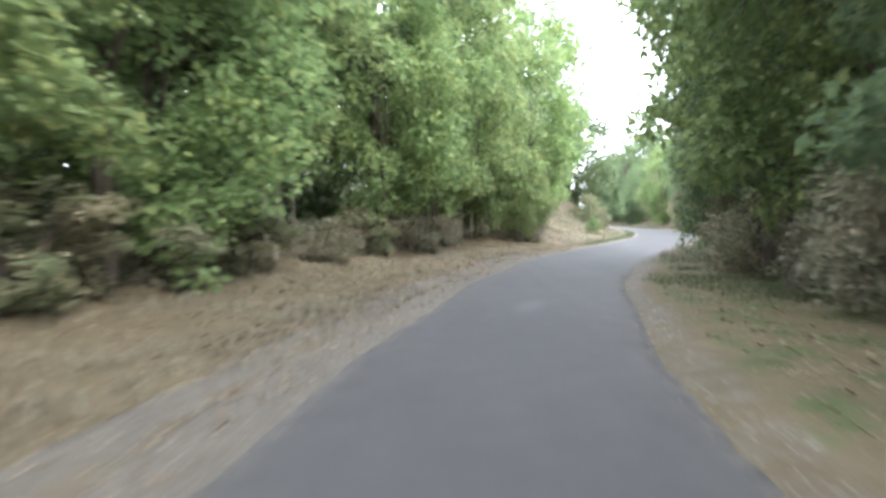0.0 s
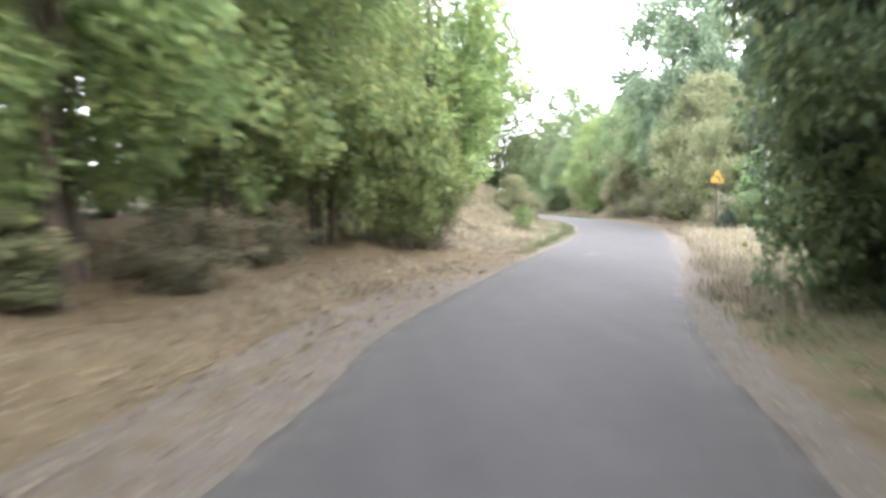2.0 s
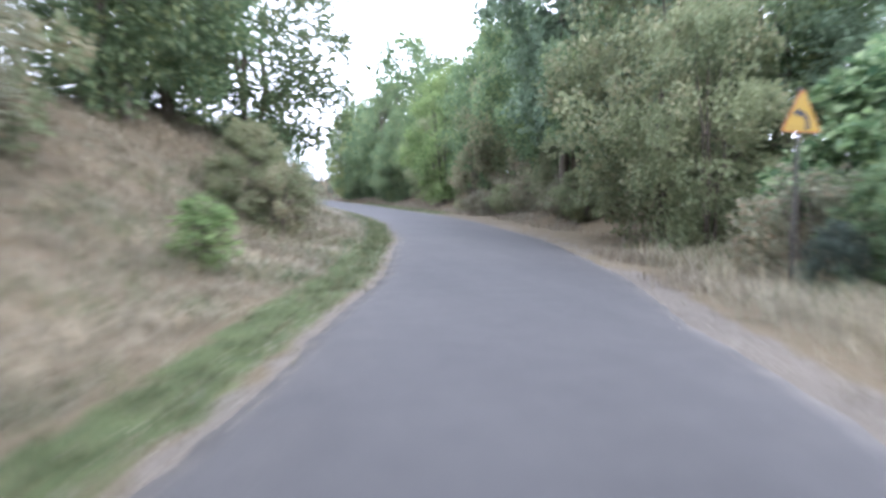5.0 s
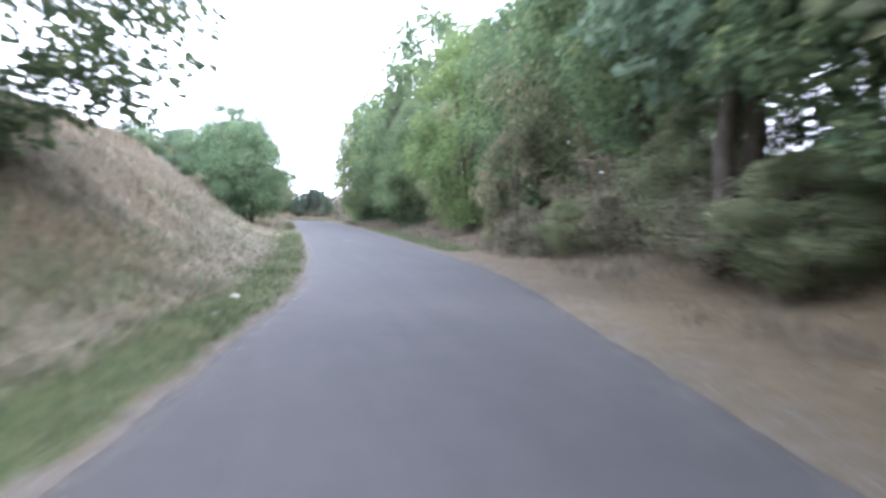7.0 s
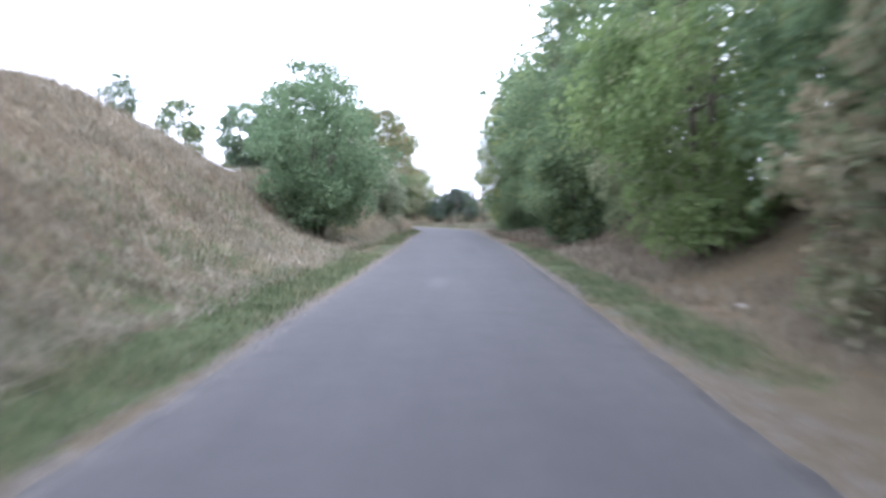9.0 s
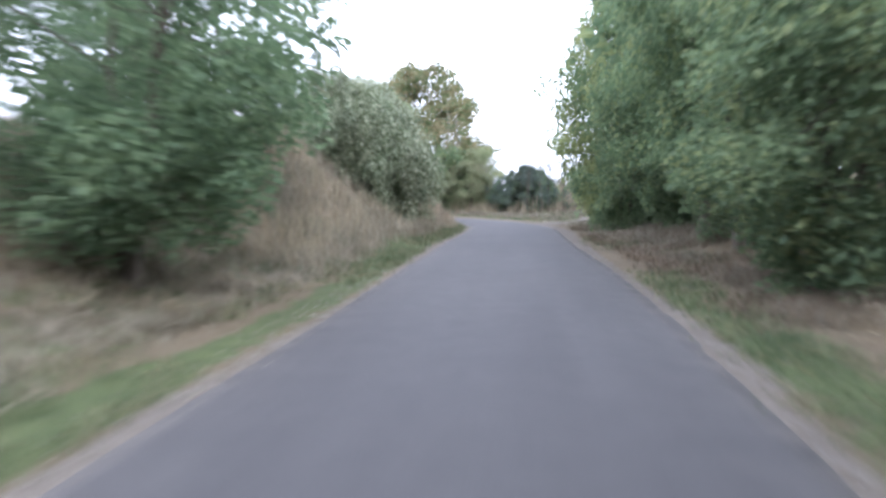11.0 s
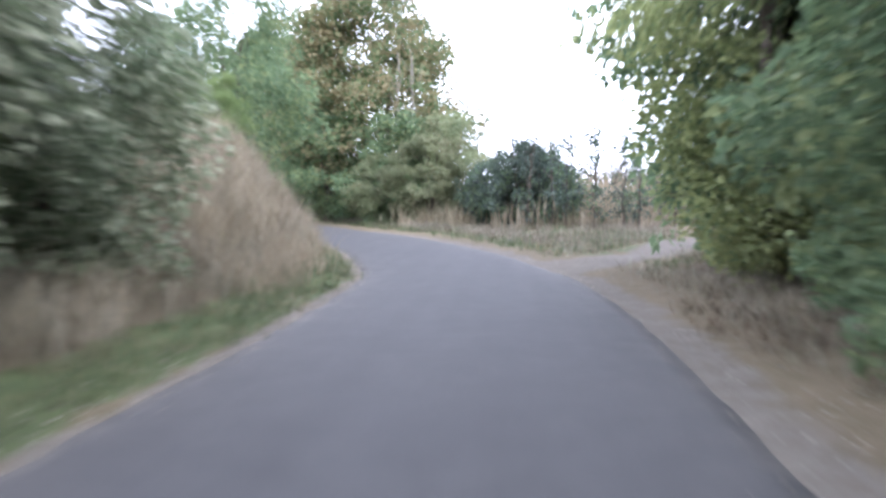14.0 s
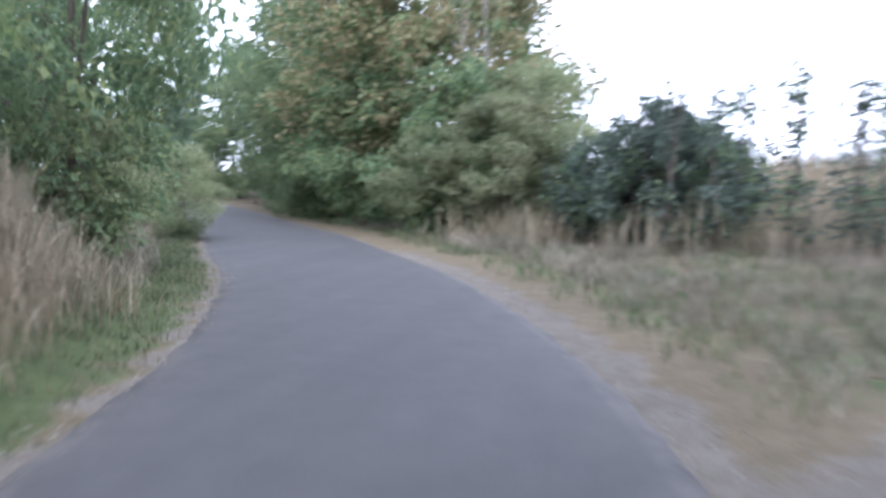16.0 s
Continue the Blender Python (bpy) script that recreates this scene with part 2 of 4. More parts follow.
M_YELLOW = painted_metal("yellow_sign_face", (0.34, 0.215, 0.012), 0.5)
M_BLACK = painted_metal("black_sign_symbol", (0.02, 0.02, 0.02), 0.5)
M_RIM = painted_metal("dark_orange_sign_border", (0.30, 0.12, 0.02), 0.5)
M_GREYBACK = painted_metal("grey_sign_back", (0.28, 0.29, 0.30), 0.5, 0.3)

# ---- the lie of the land ----
# centre line of the lane: x, y, width
LANE_A = [(3.2, -60.0, 2.7), (3.5, 0.0, 2.7), (4.39, 17.0, 2.64), (5.23, 22.99, 2.7), (5.94, 27.0, 2.76), (6.83, 30.21, 2.93), (7.55, 33.0, 3.14),
          (8.52, 35.69, 3.21), (9.43, 37.99, 3.28), (11.42, 42.79, 3.41), (12.5, 45.6, 3.41), (13.84, 48.7, 3.49), (14.82, 51.51, 3.48), (15.99, 54.52, 3.53),
          (17.23, 58.74, 3.69), (18.24, 62.52, 3.7), (18.95, 66.41, 3.68), (19.57, 69.8, 3.64), (20.06, 74.39, 3.76)]
LANE_B = [(20.3, 78.0, 3.71), (20.53, 84.0, 3.69), (20.8, 92.0, 3.69), (20.99, 100.0, 3.73), (21.05, 109.0, 3.45), (21.18, 114.0, 3.29), (21.08, 117.5, 3.13),
          (20.56, 120.0, 3.05), (19.58, 123.19, 3.12), (17.96, 126.58, 3.18), (16.2, 129.27, 3.29), (14.16, 132.37, 3.4), (12.17, 134.98, 3.28), (9.28, 138.79, 3.17),
          (6.99, 141.99, 2.97), (4.19, 145.59, 2.97), (0.6, 149.6, 3.1), (-4.0, 153.5, 3.1), (-40.0, 178.0, 3.1)]
# banks: place along the lane, height, distance of the foot from the asphalt, breadth of the slope
BANK_LEFT = [(-60, .6, 2.5, 8), (20, .5, 2, 8), (35, .6, 2, 7), (42, 1.0, 1.2, 6), (48, 1.8, .9, 6), (55, 2.2, .9, 5.5), (62, 3.2, .9, 5.5),
             (72, 3.7, .9, 5.5), (90, 4.05, .9, 6), (96, 3.6, 1.2, 6), (100, 2.4, 0.9, 5), (104, 2.3, 0.5, 3.6), (106.5, 2.7, 0.3, 3.2), (109, 2.4, 0.4, 3.4), (110.5, 1.6, 0.6, 3.6), (112, .9, .8, 4),
             (115, 1.0, .6, 2.8), (117, 1.15, .35, 2.2), (119, 1.35, .25, 2.0), (120.8, 2.0, .2, 2.0), (122.4, 2.1, .2, 2.0), (124, 2.0, .3, 2.2), (126, 1.7, .7, 2.8), (128, 1.5, .9, 4), (131, 1.3, .9, 5), (140, 1.2, .8, 8), (190, .8, 1, 8)]
BANK_RIGHT = [(-60, .4, 2, 8), (30, .3, 2, 8), (45, .3, 1.5, 6), (52, .6, 1.5, 6), (58, 1.4, 1.6, 5), (65, 2.4, 1.8, 5), (80, 2.6, 1.8, 5),
              (90, 2.0, 1.8, 4), (100, 1.4, 1.5, 4), (110, .9, 1.2, 4), (115, .4, 1.2, 4), (120, .25, 1.5, 8), (190, .6, 1.5, 8)]
TRACK = [(22.0, 119.4), (23.4, 121.6), (25.2, 124.6), (28.0, 128.4), (34.0, 133.5), (60.0, 150.0)]


def curve_through(points, per=14):
    """A smooth line through the points (Catmull-Rom)."""
    p = np.array(points, float)
    p = np.vstack([2 * p[0] - p[1], p, 2 * p[-1] - p[-2]])
    out = []
    for i in range(1, len(p) - 2):
        a, b, c, d = p[i - 1:i + 3]
        for u in np.arange(per) / per:
            out.append(0.5 * ((2 * b) + (c - a) * u + (2 * a - 5 * b + 4 * c - d) * u * u + (3 * b - a - 3 * c + d) * u ** 3))
    out.append(p[-2])
    return np.array(out)


def resampled(line, step):
    seg = np.hypot(*np.diff(line[:, :2], axis=0).T)
    s = np.concatenate([[0], np.cumsum(seg)])
    q = np.arange(0, s[-1], step)
    return np.stack([np.interp(q, s, line[:, k]) for k in range(line.shape[1])], 1)


LANE = resampled(curve_through(LANE_A + LANE_B), 0.35)
LANE_DIR = np.gradient(LANE[:, :2], axis=0)
LANE_DIR /= np.linalg.norm(LANE_DIR, axis=1, keepdims=True)
LANE_RIGHT = np.stack([LANE_DIR[:, 1], -LANE_DIR[:, 0]], 1)


def lane_frame(x, y):
    """For places: the station along the lane (its y), the signed distance from the centre (right positive) and the lane's half width."""
    x, y = np.atleast_1d(np.asarray(x, float)), np.atleast_1d(np.asarray(y, float))
    st, d, hw = np.empty(len(x)), np.empty(len(x)), np.empty(len(x))
    for a in range(0, len(x), 4000):
        dx = x[a:a + 4000, None] - LANE[None, :, 0]
        dy = y[a:a + 4000, None] - LANE[None, :, 1]
        q = dx * dx + dy * dy
        i = q.argmin(1)
        k = np.arange(len(i))
        side = np.sign(dx[k, i] * LANE_RIGHT[i, 0] + dy[k, i] * LANE_RIGHT[i, 1])
        st[a:a + 4000], d[a:a + 4000], hw[a:a + 4000] = LANE[i, 1], side * np.sqrt(q[k, i]), LANE[i, 2] / 2
    return st, d, hw


def smooth(u):
    u = np.clip(u, 0, 1)
    return u * u * (3 - 2 * u)


def bank(table, st, off):
    t = np.array(table)
    h, foot, broad = (np.interp(st, t[:, 0], t[:, k]) for k in (1, 2, 3))
    return h * smooth((off - foot) / broad * 0.86 + 0.0)


def height(x, y):
    """The ground's height at places."""
    x, y = np.atleast_1d(np.asarray(x, float)), np.atleast_1d(np.asarray(y, float))
    st, d, hw = lane_frame(x, y)
    off = np.abs(d) - hw
    z = np.where(d < 0, bank(BANK_LEFT, st, off), bank(BANK_RIGHT, st, off))
    rough = np.array([noise.noise((a * 0.45, b * 0.45, 0)) + 0.5 * noise.noise((a * 1.3, b * 1.3, 3)) for a, b in zip(x, y)])
    z = z + rough * (0.05 * smooth(off / 1.5) + 0.16 * smooth((off - 1.2) / 3))
    # the field behind the bend rises gently
    z = z + 1.1 * smooth((off - 7) / 16) * smooth((y - 126) / 10) * (d > 0)
    z = z - 0.022 * (1 - smooth((off + 0.05) / 0.5))
    # a wheel rut pressed into the sandy edge of the first stretch
    wander = 0.54 + 0.07 * np.sin(y * 0.8) + 0.04 * np.sin(y * 2.1 + 1)
    z = z + (d < 0) * (1 - smooth((st - 32) / 8)) * (0.045 * np.exp(-((off - wander - 0.2) / 0.1) ** 2) - 0.05 * np.exp(-((off - wander) / 0.1) ** 2))
    return z


def height_at(x, y):
    return float(height(x, y)[0])


def line_distance(x, y, pts):
    best = np.full(len(x), 1e9)
    for (ax, ay), (bx, by) in zip(pts[:-1], pts[1:]):
        ux, uy = bx - ax, by - ay
        t = np.clip(((x - ax) * ux + (y - ay) * uy) / (ux * ux + uy * uy), 0, 1)
        best = np.minimum(best, np.hypot(x - ax - t * ux, y - ay - t * uy))
    return best


def covers(x, y):
    """How much sand, green grass and leaf litter lie at places. Right of the first stretch the mix also paints tree
    shade.
    """
    st, d, hw = lane_frame(x, y)
    off = np.abs(d) - hw
    left, right = d < 0, d >= 0

    def between(a, lo, hi, soft):
        return smooth((a - lo) / soft + 0.5) * smooth((hi - a) / soft + 0.5)

    sand = np.zeros(len(x))
    sand = np.maximum(sand, left * np.maximum(between(off, -1, 0.5, 0.2), np.maximum(0.5 * between(off, -1, 0.9, 0.2), 0.85 * between(off, 0.64, 1.0, 0.2))) * between(st, -99, 38, 5))
    sand = np.maximum(sand, left * between(off, -1, 0.07, 0.22) * 0.95)
    # sand strip; its thinning at low stations stands in for tree shade
    sand = np.maximum(sand, right * between(off, -1, np.interp(st, [20, 26, 32], [0.5, 0.3, 0.38]), 0.4) * between(st, -99, 56, 4) * np.interp(st, [18, 26, 36], [0.38, 0.7, 0.9]))
    sand = np.maximum(sand, right * between(off, -1, 0.55, 0.5) * between(st, 56, 84, 4) * 0.45)
    sand = np.maximum(sand, right * between(off, -1, 0.12, 0.22) * between(st, 84, 108, 4))
    sand = np.maximum(sand, right * between(off, -1, 0.34, 0.35) * between(st, 106, 130, 4) * 0.88)
    sand = np.maximum(sand, between(line_distance(x, y, TRACK), -1, 0.7, 0.6) * 0.75)
    green = left * between(off, 0.1, np.interp(st, [45, 62, 92, 95, 100, 103], [0.6, 1.15, 1.15, 0.55, 0.55, 1.0]), 0.4) * between(st, 44, 132, 5)
    green = np.maximum(green, right * between(off, 0.1, 1.0, 0.4) * between(st, 79, 100, 6) * 0.75)
    # weeds near station 30; further back this green paints the shaded ground darker
    green = np.maximum(green, right * between(off, 0.4, 3.0, 0.6) * between(st, -20, 35, 4) * 0.45)
    green = np.maximum(green, right * between(off, 1.0, 6.0, 1.0) * between(st, 121, 140, 3) * 0.45)
    green = np.maximum(green, left * between(off, 1.0, 3.0, 1.5) * between(st, 60, 100, 8) * 0.5)
    litter = left * between(off, 0.6, 40, 0.6) * between(st, -99, 44, 6)
    litter = np.maximum(litter, right * between(off, 0.5, 40, 0.6) * between(st, -99, 36, 4))
    litter = np.maximum(litter, right * between(off, 1.3, 40, 0.8) * between(st, 56, 121, 4) * np.interp(st, [84, 92], [0.9, 0.5]))
    return sand, green, litter


def mesh_object(name, verts, faces, material, parent=None, smooth_faces=False):
    me = bpy.data.meshes.new(name)
    me.from_pydata(verts.tolist() if hasattr(verts, "tolist") else verts, [], faces.tolist() if hasattr(faces, "tolist") else faces)
    me.materials.append(material)
    if smooth_faces:
        me.polygons.foreach_set("use_smooth", [True] * len(me.polygons))
    ob = new(name, me)
    if parent is not None:
        ob.parent = parent
    return ob


def build_ground():
    far = np.geomspace(4, 2400, 12)
    xs = np.concatenate([-14 - far[::-1], np.arange(-14, -2, 0.8), np.arange(-2, 10, 0.13), np.arange(10, 30, 0.32), np.arange(30, 48, 0.9), 48 + far])
    ys = np.concatenate([4 - far[::-1], np.arange(4, 46, 0.24), np.arange(46, 150, 0.42), np.arange(150, 175, 1.2), 175 + far])
    gx, gy = np.meshgrid(xs, ys)
    x, y = gx.ravel(), gy.ravel()
    z = height(x, y)
    nx, ny = len(xs), len(ys)
    i = (np.arange(ny - 1)[:, None] * nx + np.arange(nx - 1)[None]).ravel()
    ob = mesh_object("ground", np.stack([x, y, z], 1), np.stack([i, i + 1, i + nx + 1, i + nx], 1), M_GROUND, None, True)
    sand, green, litter = covers(x, y)
    att = ob.data.color_attributes.new("cover", "FLOAT_COLOR", "POINT")
    att.data.foreach_set("color", np.stack([sand, green, litter, np.ones(len(x))], 1).ravel())
    tagged(ob, "dry verge ground with sand, leaf litter and grass", "ground", kind="structure")
    return ob


def build_road():
    """A strip of asphalt with ragged edges, a slight crown and a side face."""
    rows = []
    n = len(LANE)
    across = np.array([-1.0, -0.86, -0.6, -0.3, 0.0, 0.3, 0.6, 0.86, 1.0])
    for i in range(n):
        x, y, w = LANE[i]
        ragged = [0.08 * noise.noise((y * 1.9, 7 * s, 0)) + 0.06 * noise.noise((y * 0.4, 11 * s, 2)) for s in (1, 2)]
        line = []
        for a in across:
            off = a * w / 2 + (ragged[0] if a == -1 else ragged[1] if a == 1 else 0)
            z = 0.012 * (1 - a * a) + 0.012 * noise.noise((x * 0.3 + a, y * 0.3, 5))
            line.append((x + LANE_RIGHT[i, 0] * off, y + LANE_RIGHT[i, 1] * off, z))
        first, last = line[0], line[-1]
        line[0], line[-1] = (first[0], first[1], -0.028), (last[0], last[1], -0.028)
        rows.append([(first[0], first[1], -0.2)] + line + [(last[0], last[1], -0.2)])
    m = len(rows[0])
    verts = np.array(rows).reshape(-1, 3)
    i = (np.arange(n - 1)[:, None] * m + np.arange(m - 1)[None]).ravel()
    ob = mesh_object("road", verts, np.stack([i, i + 1, i + m + 1, i + m], 1), M_ASPHALT, None, True)
    edge = np.tile(np.array([1, 0.9, 0.14, 0.02, 0, 0, 0, 0.02, 0.14, 0.9, 1], float), n)
    ob.data.attributes.new("edge", "FLOAT", "POINT").data.foreach_set("value", edge)
    tagged(ob, "narrow worn grey asphalt lane with sandy edges", "road", kind="structure")
    return ob


build_ground()
build_road()

# ---- trees and shrubs ----


def tube(points, radii, sides=7):
    """A tapered limb through points."""
    p = np.array(points, float)
    verts, faces = [], []
    for k in range(len(p)):
        t = p[min(k + 1, len(p) - 1)] - p[max(k - 1, 0)]
        t /= np.linalg.norm(t) + 1e-9
        u = np.cross(t, (0.31, 0.95, 0.05))
        u /= np.linalg.norm(u) + 1e-9
        v = np.cross(t, u)
        for a in range(sides):
            q = 2 * math.pi * a / sides
            verts.append(p[k] + radii[k] * (math.cos(q) * u + math.sin(q) * v))
    for k in range(len(p) - 1):
        for a in range(sides):
            b = (a + 1) % sides
            faces.append((k * sides + a, k * sides + b, (k + 1) * sides + b, (k + 1) * sides + a))
    return np.array(verts), faces


def leaf_cloud(rng, clumps, count, size, droop=0.3):
    """Folded leaves, scattered in flattened sprays that reach outwards from the stem: (centre, radius) each."""
    c = np.array([q[0] for q in clumps])
    r = np.array([q[1] for q in clumps])
    m = len(c)
    reach = c * np.array([1, 1, 0]) + rng.normal(size=(m, 3)) * 0.35
    reach /= np.linalg.norm(reach, axis=1, keepdims=True) + 1e-9
    reach[:, 2] = rng.uniform(-0.75, 0.45, m)
    reach /= np.linalg.norm(reach, axis=1, keepdims=True)
    across = np.cross(reach, rng.normal(size=(m, 3)) * 0.8 + np.array([0, 0, 1.0]))
    across /= np.linalg.norm(across, axis=1, keepdims=True) + 1e-9
    over = np.cross(across, reach)
    w = r ** 2 / (r ** 2).sum()
    k = rng.choice(m, count, p=w)
    v = rng.normal(size=(count, 3))
    v /= np.linalg.norm(v, axis=1, keepdims=True)
    rad = rng.uniform(0.1, 1.0, count) ** 0.5
    e = v * np.array([1.25, 0.95, 0.68]) * (r[k] * rad)[:, None]
    v = reach[k] * e[:, :1] + across[k] * e[:, 1:2] + over[k] * e[:, 2:]
    place = c[k] + v
    v /= np.linalg.norm(v, axis=1, keepdims=True) + 1e-9
    along = v * np.array([1, 1, 0.5]) + rng.normal(size=(count, 3)) * 0.7 + np.array([0, 0, -droop])
    along /= np.linalg.norm(along, axis=1, keepdims=True)
    side = np.cross(along, rng.normal(size=(count, 3)) * 0.6 + np.array([0, 0, 1.0]))
    side /= np.linalg.norm(side, axis=1, keepdims=True) + 1e-9
    lift = np.cross(side, along)
    ln = size * rng.uniform(0.6, 1.4, count)[:, None]
    wd = ln * rng.uniform(0.26, 0.42, count)[:, None]
    mid = place + along * ln * 0.45
    a, b = place, place + along * ln - lift * ln * 0.12
    l, q = mid - side * wd + lift * wd * 0.35, mid + side * wd + lift * wd * 0.35
    verts = np.stack([a, l, b, q], 1).reshape(-1, 3)
    base = np.arange(count) * 4
    faces = np.concatenate([np.stack([base, base + 1, base + 2], 1), np.stack([base, base + 2, base + 3], 1)])
    return verts, faces


def build_tree(seed, tall, wide, bare, leaves, size, kind, stems=1, thick=0.16, bark=None, clump=0.75, fullness=1.0, lean=0.0, peak=0.5, spikes=0):
    """A tree at the origin: stems with limbs, and a crown of leaf clumps over the bare part of the stem.
    peak: at what share of the crown's height it is widest."""
    rng = np.random.default_rng(seed)
    clumps = []
    number = int(34 * fullness * (wide / 2.5) ** 1.3 * max(1.0, (tall - bare) / 5) ** 0.8)
    for i in range(number):
        u = min(0.97, max(0.0, (i + 0.5) / number + rng.normal() * 0.05))
        reach = (u / peak) ** 0.6 if u < peak else ((1 - u) / (1 - peak)) ** 0.62
        reach = wide * (0.25 + 0.75 * min(1.0, reach))
        a = i * 2.39996 + rng.normal() * 0.5
        rr = reach * rng.uniform(0.3, 1.0) ** 0.5 * rng.uniform(0.8, 1.12)
        clumps.append((np.array([rr * math.cos(a) + lean * u, rr * math.sin(a), bare + (tall - bare) * u]), clump * rng.uniform(0.6, 1.25) * (1 - 0.35 * max(0.0, u - 0.6) / 0.4)))
    # loose shoots that stand out of the crown
    for _ in range(number // 3):
        c, r = clumps[rng.integers(0, number)]
        out = c - np.array([lean * 0.5, 0, bare + (tall - bare) * 0.4])
        out /= np.linalg.norm(out) + 1e-9
        clumps.append((c + out * r * rng.uniform(0.6, 1.15), r * rng.uniform(0.3, 0.5)))
    pieces, shoots = [], []
    for _ in range(spikes):
        a, rr, up = rng.uniform(0, 2 * math.pi), wide * rng.uniform(0.1, 0.85), tall * rng.uniform(0.16, 0.34)
        foot = np.array([rr * math.cos(a), rr * math.sin(a), bare + (tall - bare) * (0.9 - 0.35 * rr / wide)])
        tip = foot + np.array([rng.normal() * 0.08, rng.normal() * 0.08, up])
        shoots.append(tube([foot - np.array([0, 0, 0.6]), foot, tip], [0.016, 0.012, 0.004], 5))
        clumps += [(foot + (tip - foot) * u, 0.13 * (1.25 - u)) for u in np.linspace(0, 1, 6)]
    for s in range(stems):
        a = rng.uniform(0, 2 * math.pi)
        spread = 0.0 if stems == 1 else rng.uniform(0.15, 0.45)
        foot = np.array([math.cos(a), math.sin(a), 0]) * (0.0 if stems == 1 else rng.uniform(0.05, 0.3))
        top = np.array([math.cos(a) * spread * wide + lean, math.sin(a) * spread * wide, tall * rng.uniform(0.78, 0.92)])
        n = 8
        line = []
        for k in range(n):
            u = k / (n - 1)
            line.append(foot + (top - foot) * np.array([u ** 1.2, u ** 1.2, u]) + rng.normal(size=3) * np.array([0.07, 0.07, 0]) * (0 < k) * tall / 8)
        line[0][2] = -0.25
        th = thick / (stems ** 0.4)
        limbs = []
        pieces.append(limbs)
        limbs.append(tube(line, [th * (1.35 if k == 0 else 1) * (1 - 0.85 * k / (n - 1)) + 0.012 for k in range(n)], 8))
        for _ in range(max(3, int(11 / stems))):
            k = rng.integers(2, n - 1)
            j = rng.integers(0, len(clumps))
            goal = clumps[j][0]
            start = line[k]
            mid = (start + goal) / 2 + rng.normal(size=3) * 0.18 + np.array([0, 0, 0.15])
            r0 = th * (1 - 0.85 * k / (n - 1)) * 0.55 + 0.006
            limbs.append(tube([start, mid, goal], [r0, r0 * 0.6, 0.006], 5))
    thing = new("tree")
    pieces[0] += shoots
    for limbs in pieces:
        stem = mesh_object("trunk" if stems == 1 else "stem", *limbs[0], bark or M_BARK, thing, True)
        for limb in limbs[1:]:
            mesh_object("branch", *limb, bark or M_BARK, stem, True)
    v, f = leaf_cloud(rng, clumps, leaves, size)
    mesh_object("crown", v, f, LEAVES[kind], thing)
    return thing


MODELS = {}


def model(key, name, label, category, group, **spec):
    ob = build_tree(**spec)
    ob.name = name
    tagged(ob, label, category, group)
    MODELS[key] = [ob, spec["tall"], spec["wide"], False]


def plant(key, x, y, tall, wide, turn=0.0, label="", sink=0.0):
    """Sets a tree or shrub of a kind, of that height and crown radius, on the ground."""
    ob, h0, w0, used = MODELS[key]
    m = pose(x, y, height_at(x, y) - sink, 0, 0, turn) @ Matrix.Diagonal((wide / w0, wide / w0, tall / h0, 1))
    if used:
        ob = copy_thing(ob, m @ Matrix.Diagonal((1 / ob.scale[0], 1 / ob.scale[1], 1 / ob.scale[2], 1)))
    else:
        ob.matrix_basis = m
        MODELS[key][3] = True
    if label:
        ob["label"] = label
    return ob


TREES = "trees beside the lane"
SHRUBS = "shrubs beside the lane"
model("robinia", "tree", "leafy fresh green roadside tree with several stems", "tree", TREES,
      seed=1, tall=8.5, wide=3.0, bare=0.9, leaves=21000, size=0.155, kind="robinia", stems=3, thick=0.085, clump=0.8, fullness=1.7)
model("robinia_b", "tree", "bushy fresh green tree with low hanging twigs", "tree", TREES,
      seed=2, tall=7.0, wide=2.8, bare=0.75, leaves=20000, size=0.145, kind="robinia", stems=2, thick=0.1, clump=0.72, fullness=1.8, peak=0.35)
model("high", "tree", "fresh green tree on thin stems with a raised crown", "tree", TREES,
      seed=25, tall=9.5, wide=2.7, bare=1.3, leaves=20000, size=0.15, kind="robinia", stems=3, thick=0.07, clump=0.72, fullness=1.6, peak=0.4)
model("dark", "tree", "dense dark green broadleaf tree", "tree", TREES,
      seed=3, tall=8.5, wide=3.0, bare=0.6, leaves=19000, size=0.155, kind="dark", stems=2, thick=0.15, clump=0.82, fullness=1.7, peak=0.42)
model("dark_b", "tree", "dark green tree with a ragged crown", "tree", TREES,
      seed=4, tall=9.0, wide=2.6, bare=1.4, leaves=15000, size=0.15, kind="dark", stems=2, thick=0.12, clump=0.68, fullness=1.5)
model("woods", "tree", "dense green tree in the second row", "tree", "trees of the second row",
      seed=17, tall=10.0, wide=3.4, bare=0.5, leaves=9000, size=0.26, kind="dark", stems=2, thick=0.15, clump=0.95, fullness=1.5, peak=0.42)
model("leaning", "tree", "leaning tree with a dark crown on the slope", "tree", TREES,
      seed=18, tall=8.0, wide=3.0, bare=2.2, leaves=14000, size=0.16, kind="dark", thick=0.2, clump=0.7, fullness=1.3, lean=1.6)
# added shade tree: its crown stays above the view and darkens the lane
model("canopy", "tree", "tall tree added for shade, its high boughs above the view", "tree", TREES,
      seed=21, tall=11.5, wide=4.6, bare=5.4, leaves=11500, size=0.22, kind="dark", thick=0.19, clump=0.9, fullness=1.2, peak=0.4)
model("hazel", "shrub", "tall green shrub leafy down to the ground", "shrub", SHRUBS,
      seed=19, tall=5.0, wide=1.9, bare=0.05, leaves=13000, size=0.13, kind="dark", stems=5, thick=0.06, clump=0.6, fullness=2.2, peak=0.38)
